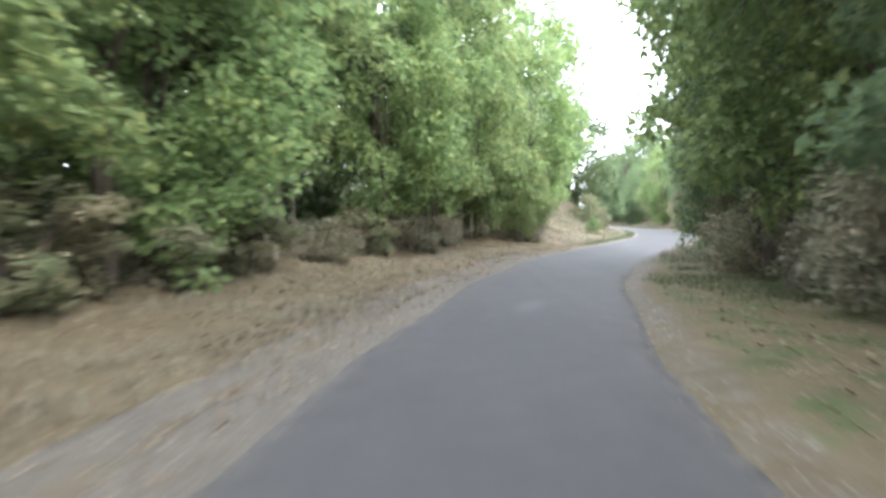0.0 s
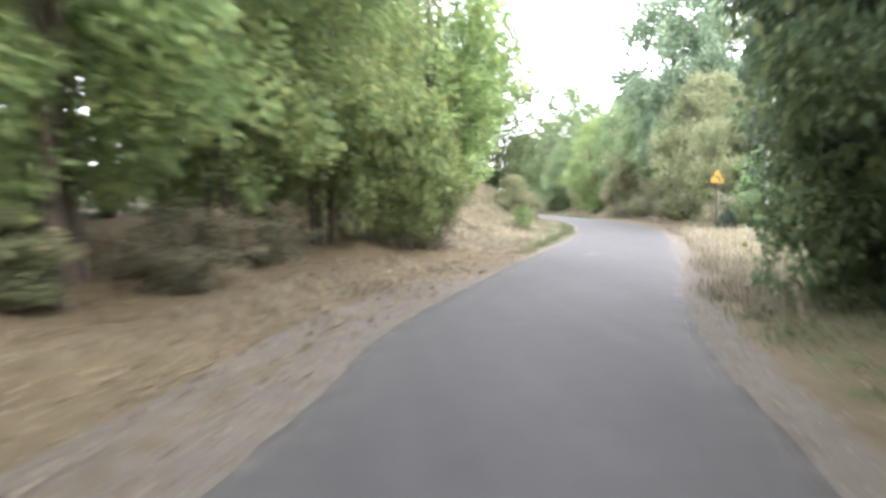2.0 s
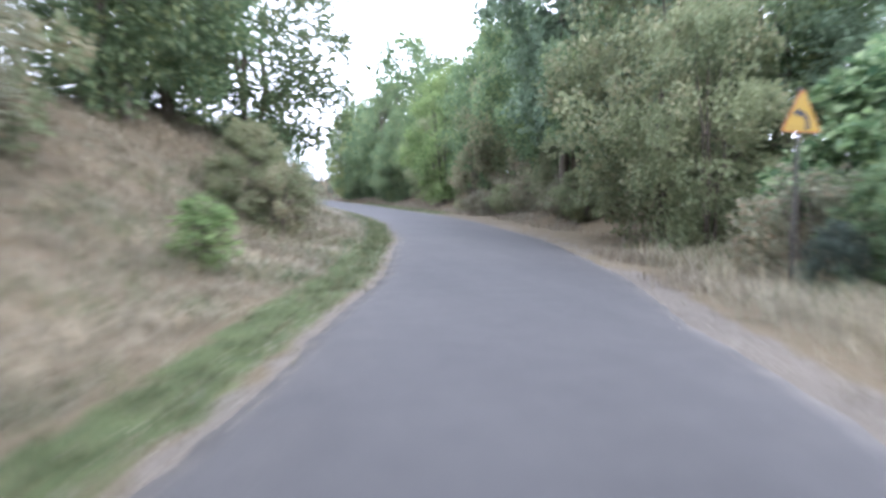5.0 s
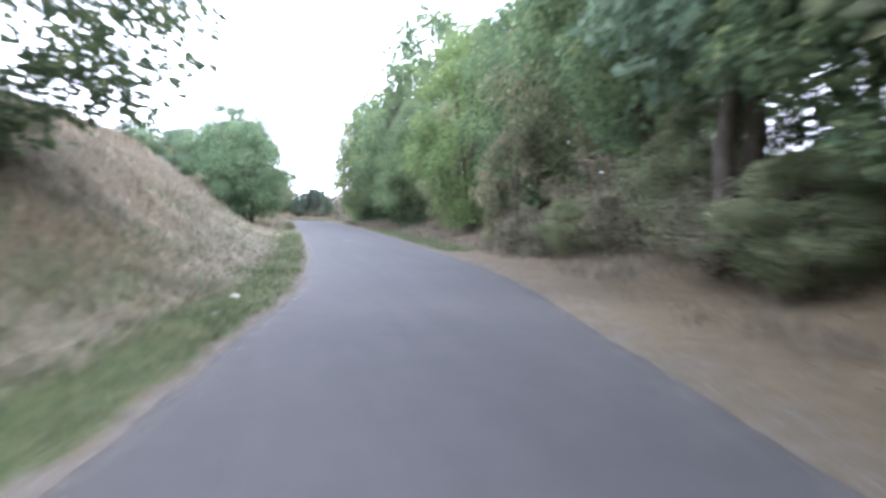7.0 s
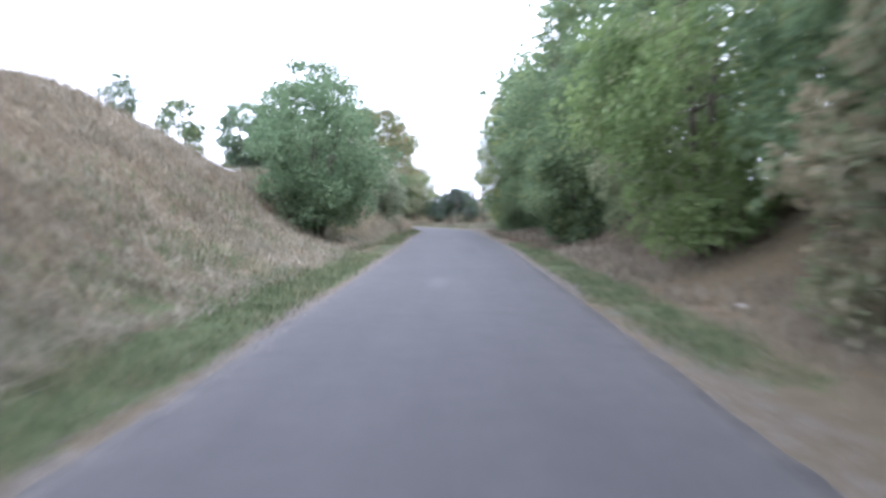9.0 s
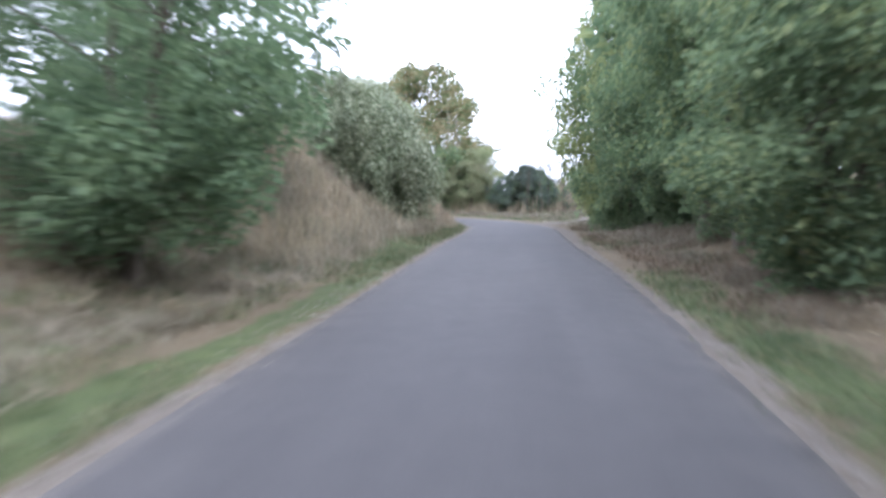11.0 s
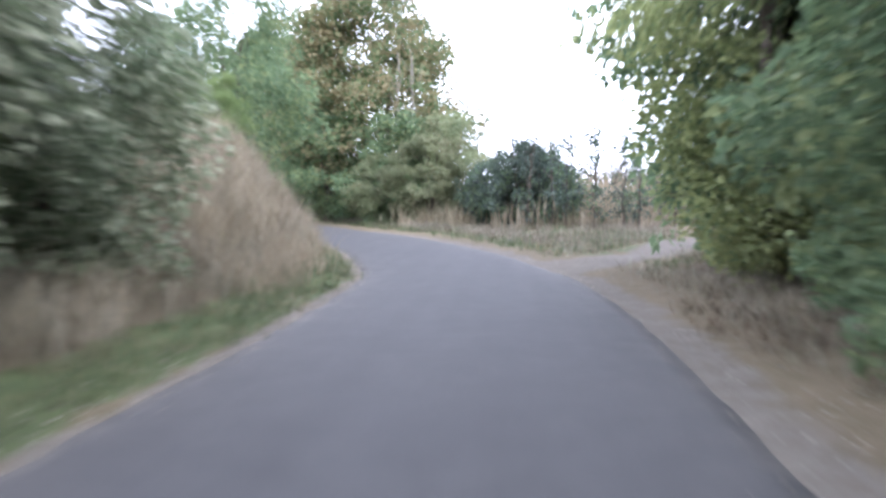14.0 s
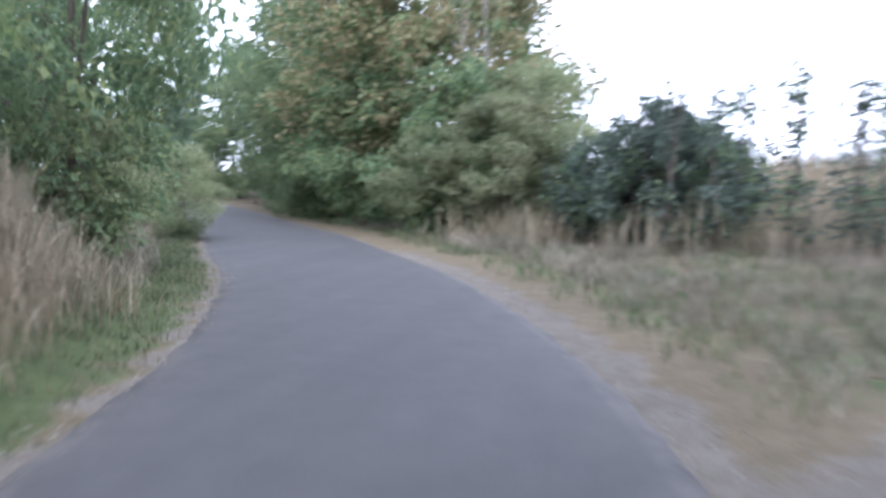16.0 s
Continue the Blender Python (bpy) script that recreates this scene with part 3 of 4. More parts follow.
model("scrub", "shrub", "dull grey-green undergrowth shrub", "shrub", SHRUBS,
      seed=20, tall=1.8, wide=1.2, bare=0.0, leaves=3600, size=0.09, kind="scrub", stems=6, thick=0.03, clump=0.4, fullness=2.2, peak=0.4)
model("blue", "tree", "tall grey-green tree far off", "tree", TREES,
      seed=5, tall=12.0, wide=3.4, bare=1.5, leaves=14000, size=0.22, kind="blue", thick=0.2, clump=0.75, fullness=1.3, peak=0.5)
model("airy", "tree", "tall thin-leaved tree with sky showing through", "tree", TREES,
      seed=6, tall=12.0, wide=3.6, bare=2.4, leaves=24000, size=0.19, kind="blue", stems=2, thick=0.2, clump=0.75, fullness=1.5, peak=0.5)
model("bright", "tree", "bright yellow-green young tree", "tree", TREES,
      seed=7, tall=7.5, wide=2.8, bare=0.5, leaves=24000, size=0.135, kind="bright", stems=3, thick=0.1, clump=0.8, fullness=1.7, peak=0.4)
model("olive", "tree", "olive green bushy tree with drying leaves", "tree", TREES,
      seed=8, tall=7.0, wide=3.0, bare=0.2, leaves=18000, size=0.15, kind="olive", stems=3, thick=0.1, clump=0.75, fullness=1.8, peak=0.4)
model("autumn", "tree", "broad tree turning yellow and brown", "tree", "trees at the bend",
      seed=9, tall=10.0, wide=3.8, bare=0.3, leaves=62000, size=0.155, kind="autumn", stems=2, thick=0.18, clump=0.95, fullness=2.3, peak=0.33)
model("round", "tree", "round dense green tree on the grassy bank", "tree", TREES,
      seed=33, tall=5.8, wide=2.3, bare=0.75, leaves=20000, size=0.12, kind="deep", stems=3, thick=0.09, clump=0.72, fullness=2.2, peak=0.5)
model("willow", "shrub", "tall shrub with silvery green leaves", "shrub", "hedge of shrubs",
      seed=11, tall=4.2, wide=1.9, bare=0.0, leaves=19000, size=0.12, kind="willow", stems=4, thick=0.06, clump=0.68, fullness=2.6, peak=0.42)
model("shrub", "shrub", "green shrub with large pale-edged leaves", "shrub", SHRUBS,
      seed=12, tall=3.2, wide=1.8, bare=0.0, leaves=8000, size=0.2, kind="shrub", stems=4, thick=0.05, clump=0.5, fullness=2.0, peak=0.4)
model("night", "shrub", "dark blackish green shrub in dry grass", "shrub", SHRUBS,
      seed=13, tall=3.0, wide=1.7, bare=0.0, leaves=16000, size=0.09, kind="night", stems=6, thick=0.04, clump=0.42, fullness=2.4, peak=0.3, spikes=11)
model("sapling", "sapling", "thin sapling with few leaves", "sapling", "saplings at the field",
      seed=14, tall=3.2, wide=0.42, bare=0.3, leaves=1000, size=0.1, kind="night", stems=1, thick=0.03, clump=0.26, fullness=9.0, peak=0.3)
model("brown", "shrub", "shrub with withered beige leaves", "shrub", SHRUBS,
      seed=15, tall=2.8, wide=1.4, bare=0.1, leaves=5500, size=0.12, kind="brown", stems=4, thick=0.04, clump=0.42, fullness=2.0, peak=0.45)
model("weed_bush", "shrub", "small bright green bush in dry grass", "shrub", SHRUBS,
      seed=26, tall=0.9, wide=0.45, bare=0.02, leaves=1100, size=0.075, kind="bright", stems=6, thick=0.015, clump=0.17, fullness=9.0, peak=0.45, spikes=3)
model("corner", "tree", "olive-yellow tree with fine leaves at the sandy track", "tree", TREES,
      seed=27, tall=7.8, wide=2.35, bare=0.5, leaves=34000, size=0.095, kind="sunny", stems=3, thick=0.09, clump=0.62, fullness=2.6, peak=0.42)
model("snag", "tree", "half-dead tree with bare pale branches", "tree", "trees at the bend",
      seed=23, tall=7.2, wide=1.1, bare=2.2, leaves=700, size=0.16, kind="autumn", stems=4, thick=0.06, bark=M_PALE_BARK, clump=0.35, fullness=2.4, peak=0.6)
model("field_tree", "tree", "thin dark tree at the field edge with sky showing through", "tree", "trees at the field",
      seed=24, tall=5.2, wide=1.9, bare=0.7, leaves=5200, size=0.11, kind="night", stems=4, thick=0.05, clump=0.34, fullness=2.4, peak=0.6)
model("pale", "tree", "slender pale-stemmed young tree", "tree", TREES,
      seed=16, tall=7.5, wide=1.6, bare=2.6, leaves=9000, size=0.15, kind="robinia", stems=3, thick=0.03, bark=M_PALE_BARK, clump=0.62, fullness=2.2)


def plant_all(*specs):
    for spec in specs:
        plant(*spec)


# thicket on the left of the first stretch
plant_all(("robinia", -2.4, 16.6, 8.5, 2.9, 10), ("high", -2.3, 22.6, 8.5, 2.6, 50), ("robinia", -0.5, 26.2, 9.0, 2.9, 120),
          ("pale", 0.3, 30.2, 10.0, 2.3, 200), ("high", 2.4, 35.2, 10.5, 2.5, 250), ("high", 3.6, 38.8, 10.0, 2.9, 310),
          ("robinia", 5.0, 42.6, 12.0, 2.8, 20), ("high", 7.4, 46.2, 13.5, 2.7, 75), ("dark", 3.6, 52.5, 8.5, 2.7, 15), ("hazel", -1.6, 40.4, 5.0, 2.2, 0), ("pale", -0.4, 34.4, 7.5, 1.6, 0))
plant_all(("woods", -4.5, 21.0, 10.0, 3.4, 30), ("woods", -4.0, 28.5, 10.5, 3.4, 140), ("woods", -3.2, 36.5, 10.0, 3.5, 90), ("woods", -5.0, 44.0, 10.0, 3.6, 220), ("woods", -1.0, 46.5, 10.0, 3.2, 60),
          ("olive", 2.2, 48.2, 9.0, 3.2, 200), ("woods", 0.2, 8.0, 9.0, 3.2, 80), ("woods", -3.6, 12.5, 10.0, 3.4, 170))
plant_all(("woods", 9.4, 8.0, 9.0, 3.0, 230), ("woods", -0.4, 0.0, 9.0, 3.2, 10), ("woods", 8.8, -1.0, 9.5, 3.2, 120), ("olive", 7.6, 51.0, 5.0, 1.7, 45),
          ("brown", 6.6, 50.0, 3.4, 1.3, 90), ("pale", 7.7, 45.6, 5.0, 1.9, 60), ("scrub", 7.5, 44.8, 1.5, 1.0, 40), ("robinia_b", 6.9, 43.6, 3.6, 1.4, 40), ("woods", 1.5, 56.0, 10.0, 3.6, 300))
plant_all(("brown", -1.0, 22.6, 1.6, 1.3, 0), ("scrub", -0.5, 25.4, 1.5, 1.3, 70), ("brown", 0.2, 27.8, 1.3, 1.1, 140), ("scrub", 0.9, 32.0, 1.0, 1.2, 210), ("brown", -1.9, 20.6, 2.0, 1.4, 120), ("brown", -2.6, 18.6, 2.2, 1.4, 30),
          ("brown", 1.6, 34.6, 1.3, 1.0, 280), ("scrub", 3.4, 36.8, 1.1, 1.1, 20), ("scrub", -1.3, 18.9, 1.2, 1.2, 90), ("scrub", 4.1, 40.6, 0.9, 0.9, 160))
# right of the first stretch
plant_all(("high", 9.7, 25.6, 9.5, 2.5, 100), ("dark_b", 11.2, 29.4, 9.5, 2.8, 110), ("dark", 10.9, 21.0, 8.5, 2.5, 60), ("woods", 14.4, 25.0, 10.0, 3.4, 15),
          ("dark", 12.9, 35.0, 8.8, 2.1, 290), ("bright", 15.4, 30.0, 8.8, 2.9, 200), ("blue", 18.6, 37.0, 10.0, 3.0, 70), ("hazel", 12.5, 34.2, 3.2, 1.1, 50), ("hazel", 11.75, 34.2, 6.4, 1.45, 150), ("blue", 12.1, 34.8, 8.0, 1.7, 150),
          ("woods", 12.4, 15.0, 9.5, 3.0, 170), ("brown", 11.0, 30.4, 2.2, 1.2, 30), ("scrub", 10.2, 27.8, 1.6, 1.1, 60), ("scrub", 9.9, 24.0, 1.5, 1.1, 130), ("dark_b", 9.5, 20.2, 9.5, 2.5, 30), ("scrub", 9.8, 22.4, 2.4, 1.3, 75), ("dark", 10.2, 16.2, 8.5, 2.6, 310), ("woods", 18.5, 24.0, 9.0, 3.6, 80))
# unseen crowns added overhead and behind the start to dim the first stretch
plant_all(("canopy", 9.9, 18.4, 11.5, 4.6, 160), ("canopy", 11.0, 25.0, 11.5, 4.6, 240),
          ("canopy", 1.0, 5.0, 11.5, 4.6, 300), ("canopy", 8.2, 9.5, 11.5, 4.6, 30), ("canopy", 8.9, 14.2, 12.0, 4.6, 110),
          ("canopy", 11.7, 31.3, 11.0, 4.2, 290), ("canopy", -0.9, 24.4, 12.0, 4.6, 20), ("canopy", 1.9, 36.5, 13.0, 4.6, 200))
plant_all(("woods", -8.5, 16.0, 12.0, 3.8, 15), ("woods", -8.8, 24.5, 12.5, 3.8, 125), ("woods", -8.2, 32.5, 12.5, 3.8, 245), ("woods", -8.0, 40.0, 12.0, 3.8, 60))
# open grass, then the right-hand stand up to the straight
# low dark hazel and night by the sign stand in for deep shade
plant_all(("shrub", 21.6, 53.0, 2.9, 1.7, 0), ("blue", 24.4, 55.6, 5.6, 2.0, 30), ("hazel", 22.9, 57.4, 5.0, 1.7, 200), ("scrub", 19.5, 52.7, 1.5, 0.9, 30), ("shrub", 23.4, 51.4, 2.8, 1.7, 130), ("shrub", 20.9, 51.3, 1.7, 1.0, 70), ("hazel", 19.75, 51.4, 1.6, 0.75, 190), ("night", 18.9, 51.6, 0.9, 0.4, 300), ("olive", 21.0, 56.6, 4.6, 1.6, 110), ("olive", 22.2, 60.0, 7.0, 2.8, 0),
          ("dark", 25.6, 56.4, 6.0, 2.3, 40), ("airy", 24.6, 69.0, 15.0, 4.0, 0), ("airy", 25.9, 66.4, 13.5, 3.6, 220), ("airy", 28.0, 63.0, 7.6, 3.0, 150), ("blue", 29.5, 56.0, 6.5, 2.6, 200))
plant_all(("leaning", 25.8, 73.6, 8.5, 3.0, 165), ("dark", 27.0, 69.6, 8.0, 2.8, 130), ("woods", 31.5, 82.0, 8.0, 3.0, 110), ("dark_b", 24.6, 66.0, 7.0, 2.4, 250), ("olive", 26.8, 79.0, 8.5, 2.8, 340),
          ("dark", 26.6, 83.6, 8.5, 2.5, 140), ("olive", 24.8, 70.6, 2.6, 1.4, 60), ("olive", 24.5, 75.2, 1.3, 0.9, 150), ("brown", 24.7, 80.0, 3.5, 1.3, 40), ("dark", 27.6, 77.2, 7.5, 2.3, 200), ("scrub", 25.2, 73.2, 1.5, 1.3, 20), ("scrub", 25.9, 76.4, 1.9, 1.4, 250), ("scrub", 26.4, 71.2, 1.6, 1.3, 150), ("hazel", 26.6, 66.2, 4.0, 1.8, 10), ("hazel", 24.9, 62.8, 3.2, 1.6, 80), ("scrub", 24.2, 77.0, 1.2, 1.1, 10), ("scrub", 24.4, 69.0, 1.4, 1.2, 100), ("olive", 23.9, 66.9, 1.7, 1.2, 30), ("olive", 24.8, 64.6, 2.0, 1.4, 220))
plant_all(("bright", 25.6, 87.8, 8.0, 2.6, 0), ("olive", 26.0, 92.6, 5.5, 2.0, 80), ("dark", 25.4, 98.2, 6.5, 2.0, 20), ("dark_b", 25.6, 103.5, 9.5, 2.5, 0),
          ("woods", 28.6, 109.5, 13.4, 4.5, 90), ("dark_b", 25.9, 107.0, 8.0, 2.3, 45), ("dark", 26.2, 112.6, 7.5, 2.4, 75), ("olive", 27.2, 119.6, 8.0, 2.4, 160), ("dark_b", 27.4, 120.6, 9.0, 2.4, 200), ("corner", 25.2, 117.9, 8.6, 2.5, 90), ("dark", 25.5, 118.9, 9.5, 2.8, 130), ("bright", 26.0, 120.2, 3.4, 1.1, 0), ("dark", 27.0, 118.4, 9.0, 2.5, 70), ("dark_b", 26.6, 116.0, 8.5, 2.4, 20))
plant_all(("olive", 28.8, 119.5, 7.5, 2.4, 200), ("hazel", 26.8, 121.2, 4.2, 1.6, 310), ("hazel", 24.9, 113.2, 4.4, 1.5, 0), ("hazel", 26.0, 109.6, 4.8, 1.6, 120), ("hazel", 26.0, 104.4, 4.6, 1.6, 240),
          ("hazel", 24.9, 98.4, 4.2, 1.5, 60), ("hazel", 25.4, 115.6, 3.8, 1.4, 200), ("corner", 25.2, 119.2, 3.6, 1.2, 20), ("hazel", 26.2, 119.6, 4.6, 1.4, 140), ("woods", 29.5, 100.0, 10.0, 3.4, 10), ("woods", 30.0, 90.0, 9.5, 3.4, 200), ("woods", 28.6, 86.0, 8.5, 2.8, 20),
          ("woods", 30.0, 112.5, 10.0, 3.4, 220))
# the grassy bank on the left
plant_all(("dark", 13.4, 70.0, 7.5, 3.5, 0), ("dark", 10.0, 63.0, 11.5, 3.0, 30), ("olive", 7.0, 57.0, 7.5, 2.8, 160), ("woods", 4.6, 63.0, 9.0, 3.4, 70), ("woods", 8.4, 68.5, 8.0, 3.0, 10), ("round", 16.7, 97.0, 5.0, 2.05, 0), ("round", 15.6, 102.0, 5.4, 2.3, 90),
          ("weed_bush", 11.95, 54.4, 0.85, 0.45, 0), ("olive", 12.8, 60.4, 1.9, 0.9, 20), ("brown", 13.3, 59.4, 1.4, 0.7, 100), ("round", 11.3, 95.2, 1.5, 0.55, 40), ("airy", 12.6, 104.0, 3.2, 1.3, 0))
plant_all(("brown", 9.0, 56.6, 3.6, 1.3, 30), ("scrub", 8.6, 53.6, 2.8, 1.3, 140), ("dark", 10.9, 65.6, 7.5, 2.6, 100), ("willow", 17.35, 114.3, 3.7, 1.3, 0), ("willow", 16.9, 112.6, 4.2, 1.55, 250), ("willow", 16.4, 110.8, 3.8, 1.55, 90), ("willow", 16.0, 109.3, 2.9, 1.25, 180),
          ("scrub", 13.6, 61.2, 1.3, 0.9, 60), ("scrub", 8.9, 55.0, 1.6, 1.2, 200))
# round the bend
plant_all(("autumn", 15.2, 140.8, 10.0, 4.9, 0), ("hazel", 17.2, 136.0, 4.4, 1.9, 40), ("olive", 19.4, 135.6, 4.0, 1.8, 150), ("dark", 10.6, 143.6, 9.6, 3.3, 60),
          ("dark", 8.2, 148.5, 9.8, 3.4, 140), ("woods", 7.0, 156.0, 10.5, 3.6, 220), ("hazel", 14.0, 138.2, 4.6, 2.0, 100), ("hazel", 11.6, 140.8, 4.4, 1.8, 10))
plant_all(("night", 22.0, 132.8, 2.9, 1.7, 0), ("night", 22.9, 133.6, 2.4, 1.0, 120), ("sapling", 24.2, 131.2, 3.3, 0.42, 0), ("sapling", 25.0, 130.6, 3.0, 0.4, 70), ("sapling", 27.4, 131.4, 3.3, 0.42, 130), ("sapling", 23.4, 131.6, 3.0, 0.4, 230), ("sapling", 22.2, 131.2, 3.1, 0.4, 330),
          ("sapling", 25.6, 131.4, 3.1, 0.42, 100), ("sapling", 22.9, 131.0, 2.9, 0.4, 200), ("sapling", 26.6, 131.0, 3.6, 0.45, 40), ("field_tree", 28.6, 134.0, 5.3, 1.8, 300), ("field_tree", 32.4, 136.0, 5.0, 1.9, 80), ("hazel", 23.2, 132.3, 2.1, 0.8, 0), ("night", 20.9, 133.6, 2.2, 1.3, 200), ("night", 22.6, 134.9, 2.6, 1.5, 20), ("snag", 17.6, 136.4, 7.3, 1.1, 30), ("olive", 18.7, 134.6, 3.1, 1.8, 60), ("olive", 17.0, 135.2, 2.6, 1.5, 200))
plant_all(("dark", 15.1, 125.0, 5.9, 1.8, 250), ("airy", 12.9, 126.2, 4.6, 1.1, 30), ("airy", 4.5, 141.9, 9.5, 2.0, 200), ("olive", 12.6, 131.0, 1.9, 0.9, 20), ("olive", 8.6, 134.0, 2.6, 1.4, 100), ("dark_b", 9.3, 132.4, 6.8, 1.6, 0),
          ("bright", 15.7, 122.7, 1.9, 0.6, 60), ("olive", 15.2, 125.0, 1.8, 0.9, 250), ("woods", 3.6, 153.5, 10.0, 3.3, 0), ("woods", -1.5, 158.5, 9.0, 3.2, 50), ("woods", -7.6, 162.0, 6.5, 3.0, 120), ("woods", -12.5, 166.0, 6.0, 3.2, 200), ("hazel", -5.0, 158.6, 4.5, 2.0, 90), ("woods", 2.0, 168.0, 12.0, 4.2, 30), ("hazel", 1.6, 145.4, 3.2, 1.5, 70), ("hazel", 5.2, 152.5, 5.0, 2.0, 0), ("hazel", 8.8, 144.6, 4.0, 1.6, 220), ("woods", -2.6, 140.0, 10.0, 3.4, 190))

# the big forked trunk at the edge of the open grass
def build_old_tree():
    rng = np.random.default_rng(40)
    thing = new("tree")
    pieces = [tube([(0, 0, -0.3), (0.02, 0, 0.5), (-0.02, 0, 1.8), (-0.05, 0.05, 3.0), (0.1, 0.08, 4.4), (0.2, 0.1, 6.4), (0.1, 0.2, 9.6)], [0.34, 0.26, 0.235, 0.22, 0.16, 0.13, 0.04], 12),
              tube([(-0.05, 0.05, 2.9), (-0.4, 0.1, 4.0), (-0.85, 0.2, 5.6), (-1.1, 0.3, 8.2)], [0.16, 0.13, 0.10, 0.03], 9),
              tube([(0.05, 0.06, 3.5), (0.5, 0.1, 4.9), (1.0, 0.0, 6.6), (1.3, -0.2, 8.6)], [0.15, 0.12, 0.09, 0.03], 9),
              tube([(-0.6, 0.15, 4.8), (-1.2, 0.1, 5.3), (-1.9, 0.2, 5.5)], [0.07, 0.05, 0.015], 6),
              tube([(0.15, 0.05, 5.4), (-0.4, 0.3, 6.6), (-0.7, 0.5, 7.8)], [0.07, 0.05, 0.015], 6),
              tube([(0.7, 0.05, 5.6), (1.4, 0.3, 6.2), (2.1, 0.5, 6.6)], [0.07, 0.05, 0.015], 6)]
    trunk = mesh_object("trunk", *pieces[0], M_GREY_BARK, thing, True)
    for limb in pieces[1:]:
        mesh_object("branch", *limb, M_GREY_BARK, trunk, True)
    clumps = [(np.array([rng.uniform(-2.2, 2.3), rng.uniform(-1.4, 1.4), rng.uniform(4.9, 9.8)]), rng.uniform(0.4, 0.75)) for _ in range(26)]
    v, f = leaf_cloud(rng, clumps, 5200, 0.19)
    mesh_object("crown", v, f, LEAVES["blue"], thing)
    thing.matrix_basis = pose(19.8, 47.0, height_at(19.8, 47.0)) @ Matrix.Diagonal((1, 1, 1, 1))
    tagged(thing, "old forked tree with a thick grey trunk in dry grass", "tree", "trees beside the lane")


build_old_tree()

# ---- grass, fallen leaves, stones ----


def blades(name, x, y, tall, lean, width, material, label, category, seed, per=6, spread=0.09, heads=False):
    """Tufts of grass: each blade a bent pair of faces."""
    rng = np.random.default_rng(seed)
    z = height(x, y)
    n = len(x) * per
    bx = np.repeat(x, per) + rng.normal(size=n) * spread
    by = np.repeat(y, per) + rng.normal(size=n) * spread
    bz = np.repeat(z, per) - 0.03
    h = np.repeat(tall, per) * rng.uniform(0.45, 1.15, n)
    a = rng.uniform(0, 2 * math.pi, n)
    bend = h * lean * rng.uniform(0.3, 1.3, n)
    dx, dy = np.cos(a), np.sin(a)
    w = width * rng.uniform(0.6, 1.4, n)
    foot = np.stack([bx, by, bz], 1)
    side = np.stack([-dy * w, dx * w, 0 * w], 1)
    mid = foot + np.stack([dx * bend * 0.35, dy * bend * 0.35, h * 0.6], 1)
    tip = foot + np.stack([dx * bend, dy * bend, h], 1)
    s = side * (1.1 if heads else 0.75)
    verts = np.stack([foot - side * 0.5, foot + side * 0.5, mid + s, mid - s, tip], 1).reshape(-1, 3)
    b = np.arange(n)[:, None] * 5
    quads = (b + np.array([[0, 1, 2, 3]])).tolist()
    tris = (b + np.array([[3, 2, 4]])).tolist()
    ob = mesh_object(name, verts, quads + tris, material)
    tagged(ob, label, category, kind="stuff")


def scatter(seed, n, st_lo, st_hi, off_lo, off_hi, side, bias=1.0):
    """Places beside the lane, by station and distance from the asphalt. side: -1 left, 1 right."""
    rng = np.random.default_rng(seed)
    i0, i1 = np.searchsorted(LANE[:, 1], (st_lo, st_hi))
    i = rng.integers(i0, i1, n)
    off = off_lo + (off_hi - off_lo) * rng.uniform(0, 1, n) ** bias
    d = side * (LANE[i, 2] / 2 + off)
    return LANE[i, 0] + LANE_RIGHT[i, 0] * d + rng.normal(size=n) * 0.1, LANE[i, 1] + LANE_RIGHT[i, 1] * d + rng.normal(size=n) * 0.2


def keep_clear(x, y, margin=0.12, track=True):
    st, d, hw = lane_frame(x, y)
    ok = np.abs(d) - hw > margin
    if track:
        ok &= line_distance(x, y, TRACK) > 0.95
    return x[ok], y[ok]


def sward(name, seed, n, st, off, side, tall, lean, width, material, label, bias=1.0, per=6, clump=0.6, heads=False):
    x, y = keep_clear(*scatter(seed, n, *st, *off, side, bias))
    patch = np.array([noise.noise((a * 0.5, b * 0.5, seed)) for a, b in zip(x, y)])
    fine = np.array([noise.noise((a * 1.6, b * 1.6, seed + 9)) for a, b in zip(x, y)])
    keep = (patch > -clump) & (fine > -0.42)
    x, y, patch = x[keep], y[keep], patch[keep]
    blades(name, x, y, tall * (1 + 0.6 * patch), lean, width, material, label, "grass", seed, per, heads=heads)


sward("grass", 101, 10000, (44, 66), (0.9, 9), -1, 0.21, 1.7, 0.008, M_DRY_GRASS, "dry straw-coloured grass on the bank")
sward("grass", 102, 17000, (64, 104), (1.0, 9), -1, 0.21, 1.8, 0.008, M_DRY_GRASS, "dry straw-coloured grass on the high bank")
sward("grass", 118, 3000, (100, 131), (1.2, 6), -1, 0.55, 0.6, 0.008, M_REED, "pale dry grass on the mound", 1.0, 6, 0.2)
sward("grass", 122, 2600, (115.5, 124), (0.6, 4.5), -1, 0.5, 0.7, 0.008, M_REED, "pale dry grass covering the mound", 1.0, 6, 0.5)
sward("grass", 103, 8000, (100, 131), (0.9, 7), -1, 0.48, 0.6, 0.008, M_DRY_GRASS, "tall dry grass on the mound")
sward("grass", 119, 1500, (36, 58), (0.8, 10), 1, 0.42, 0.8, 0.008, M_REED, "pale straw grass in the meadow", 1.0, 6, 0.15)
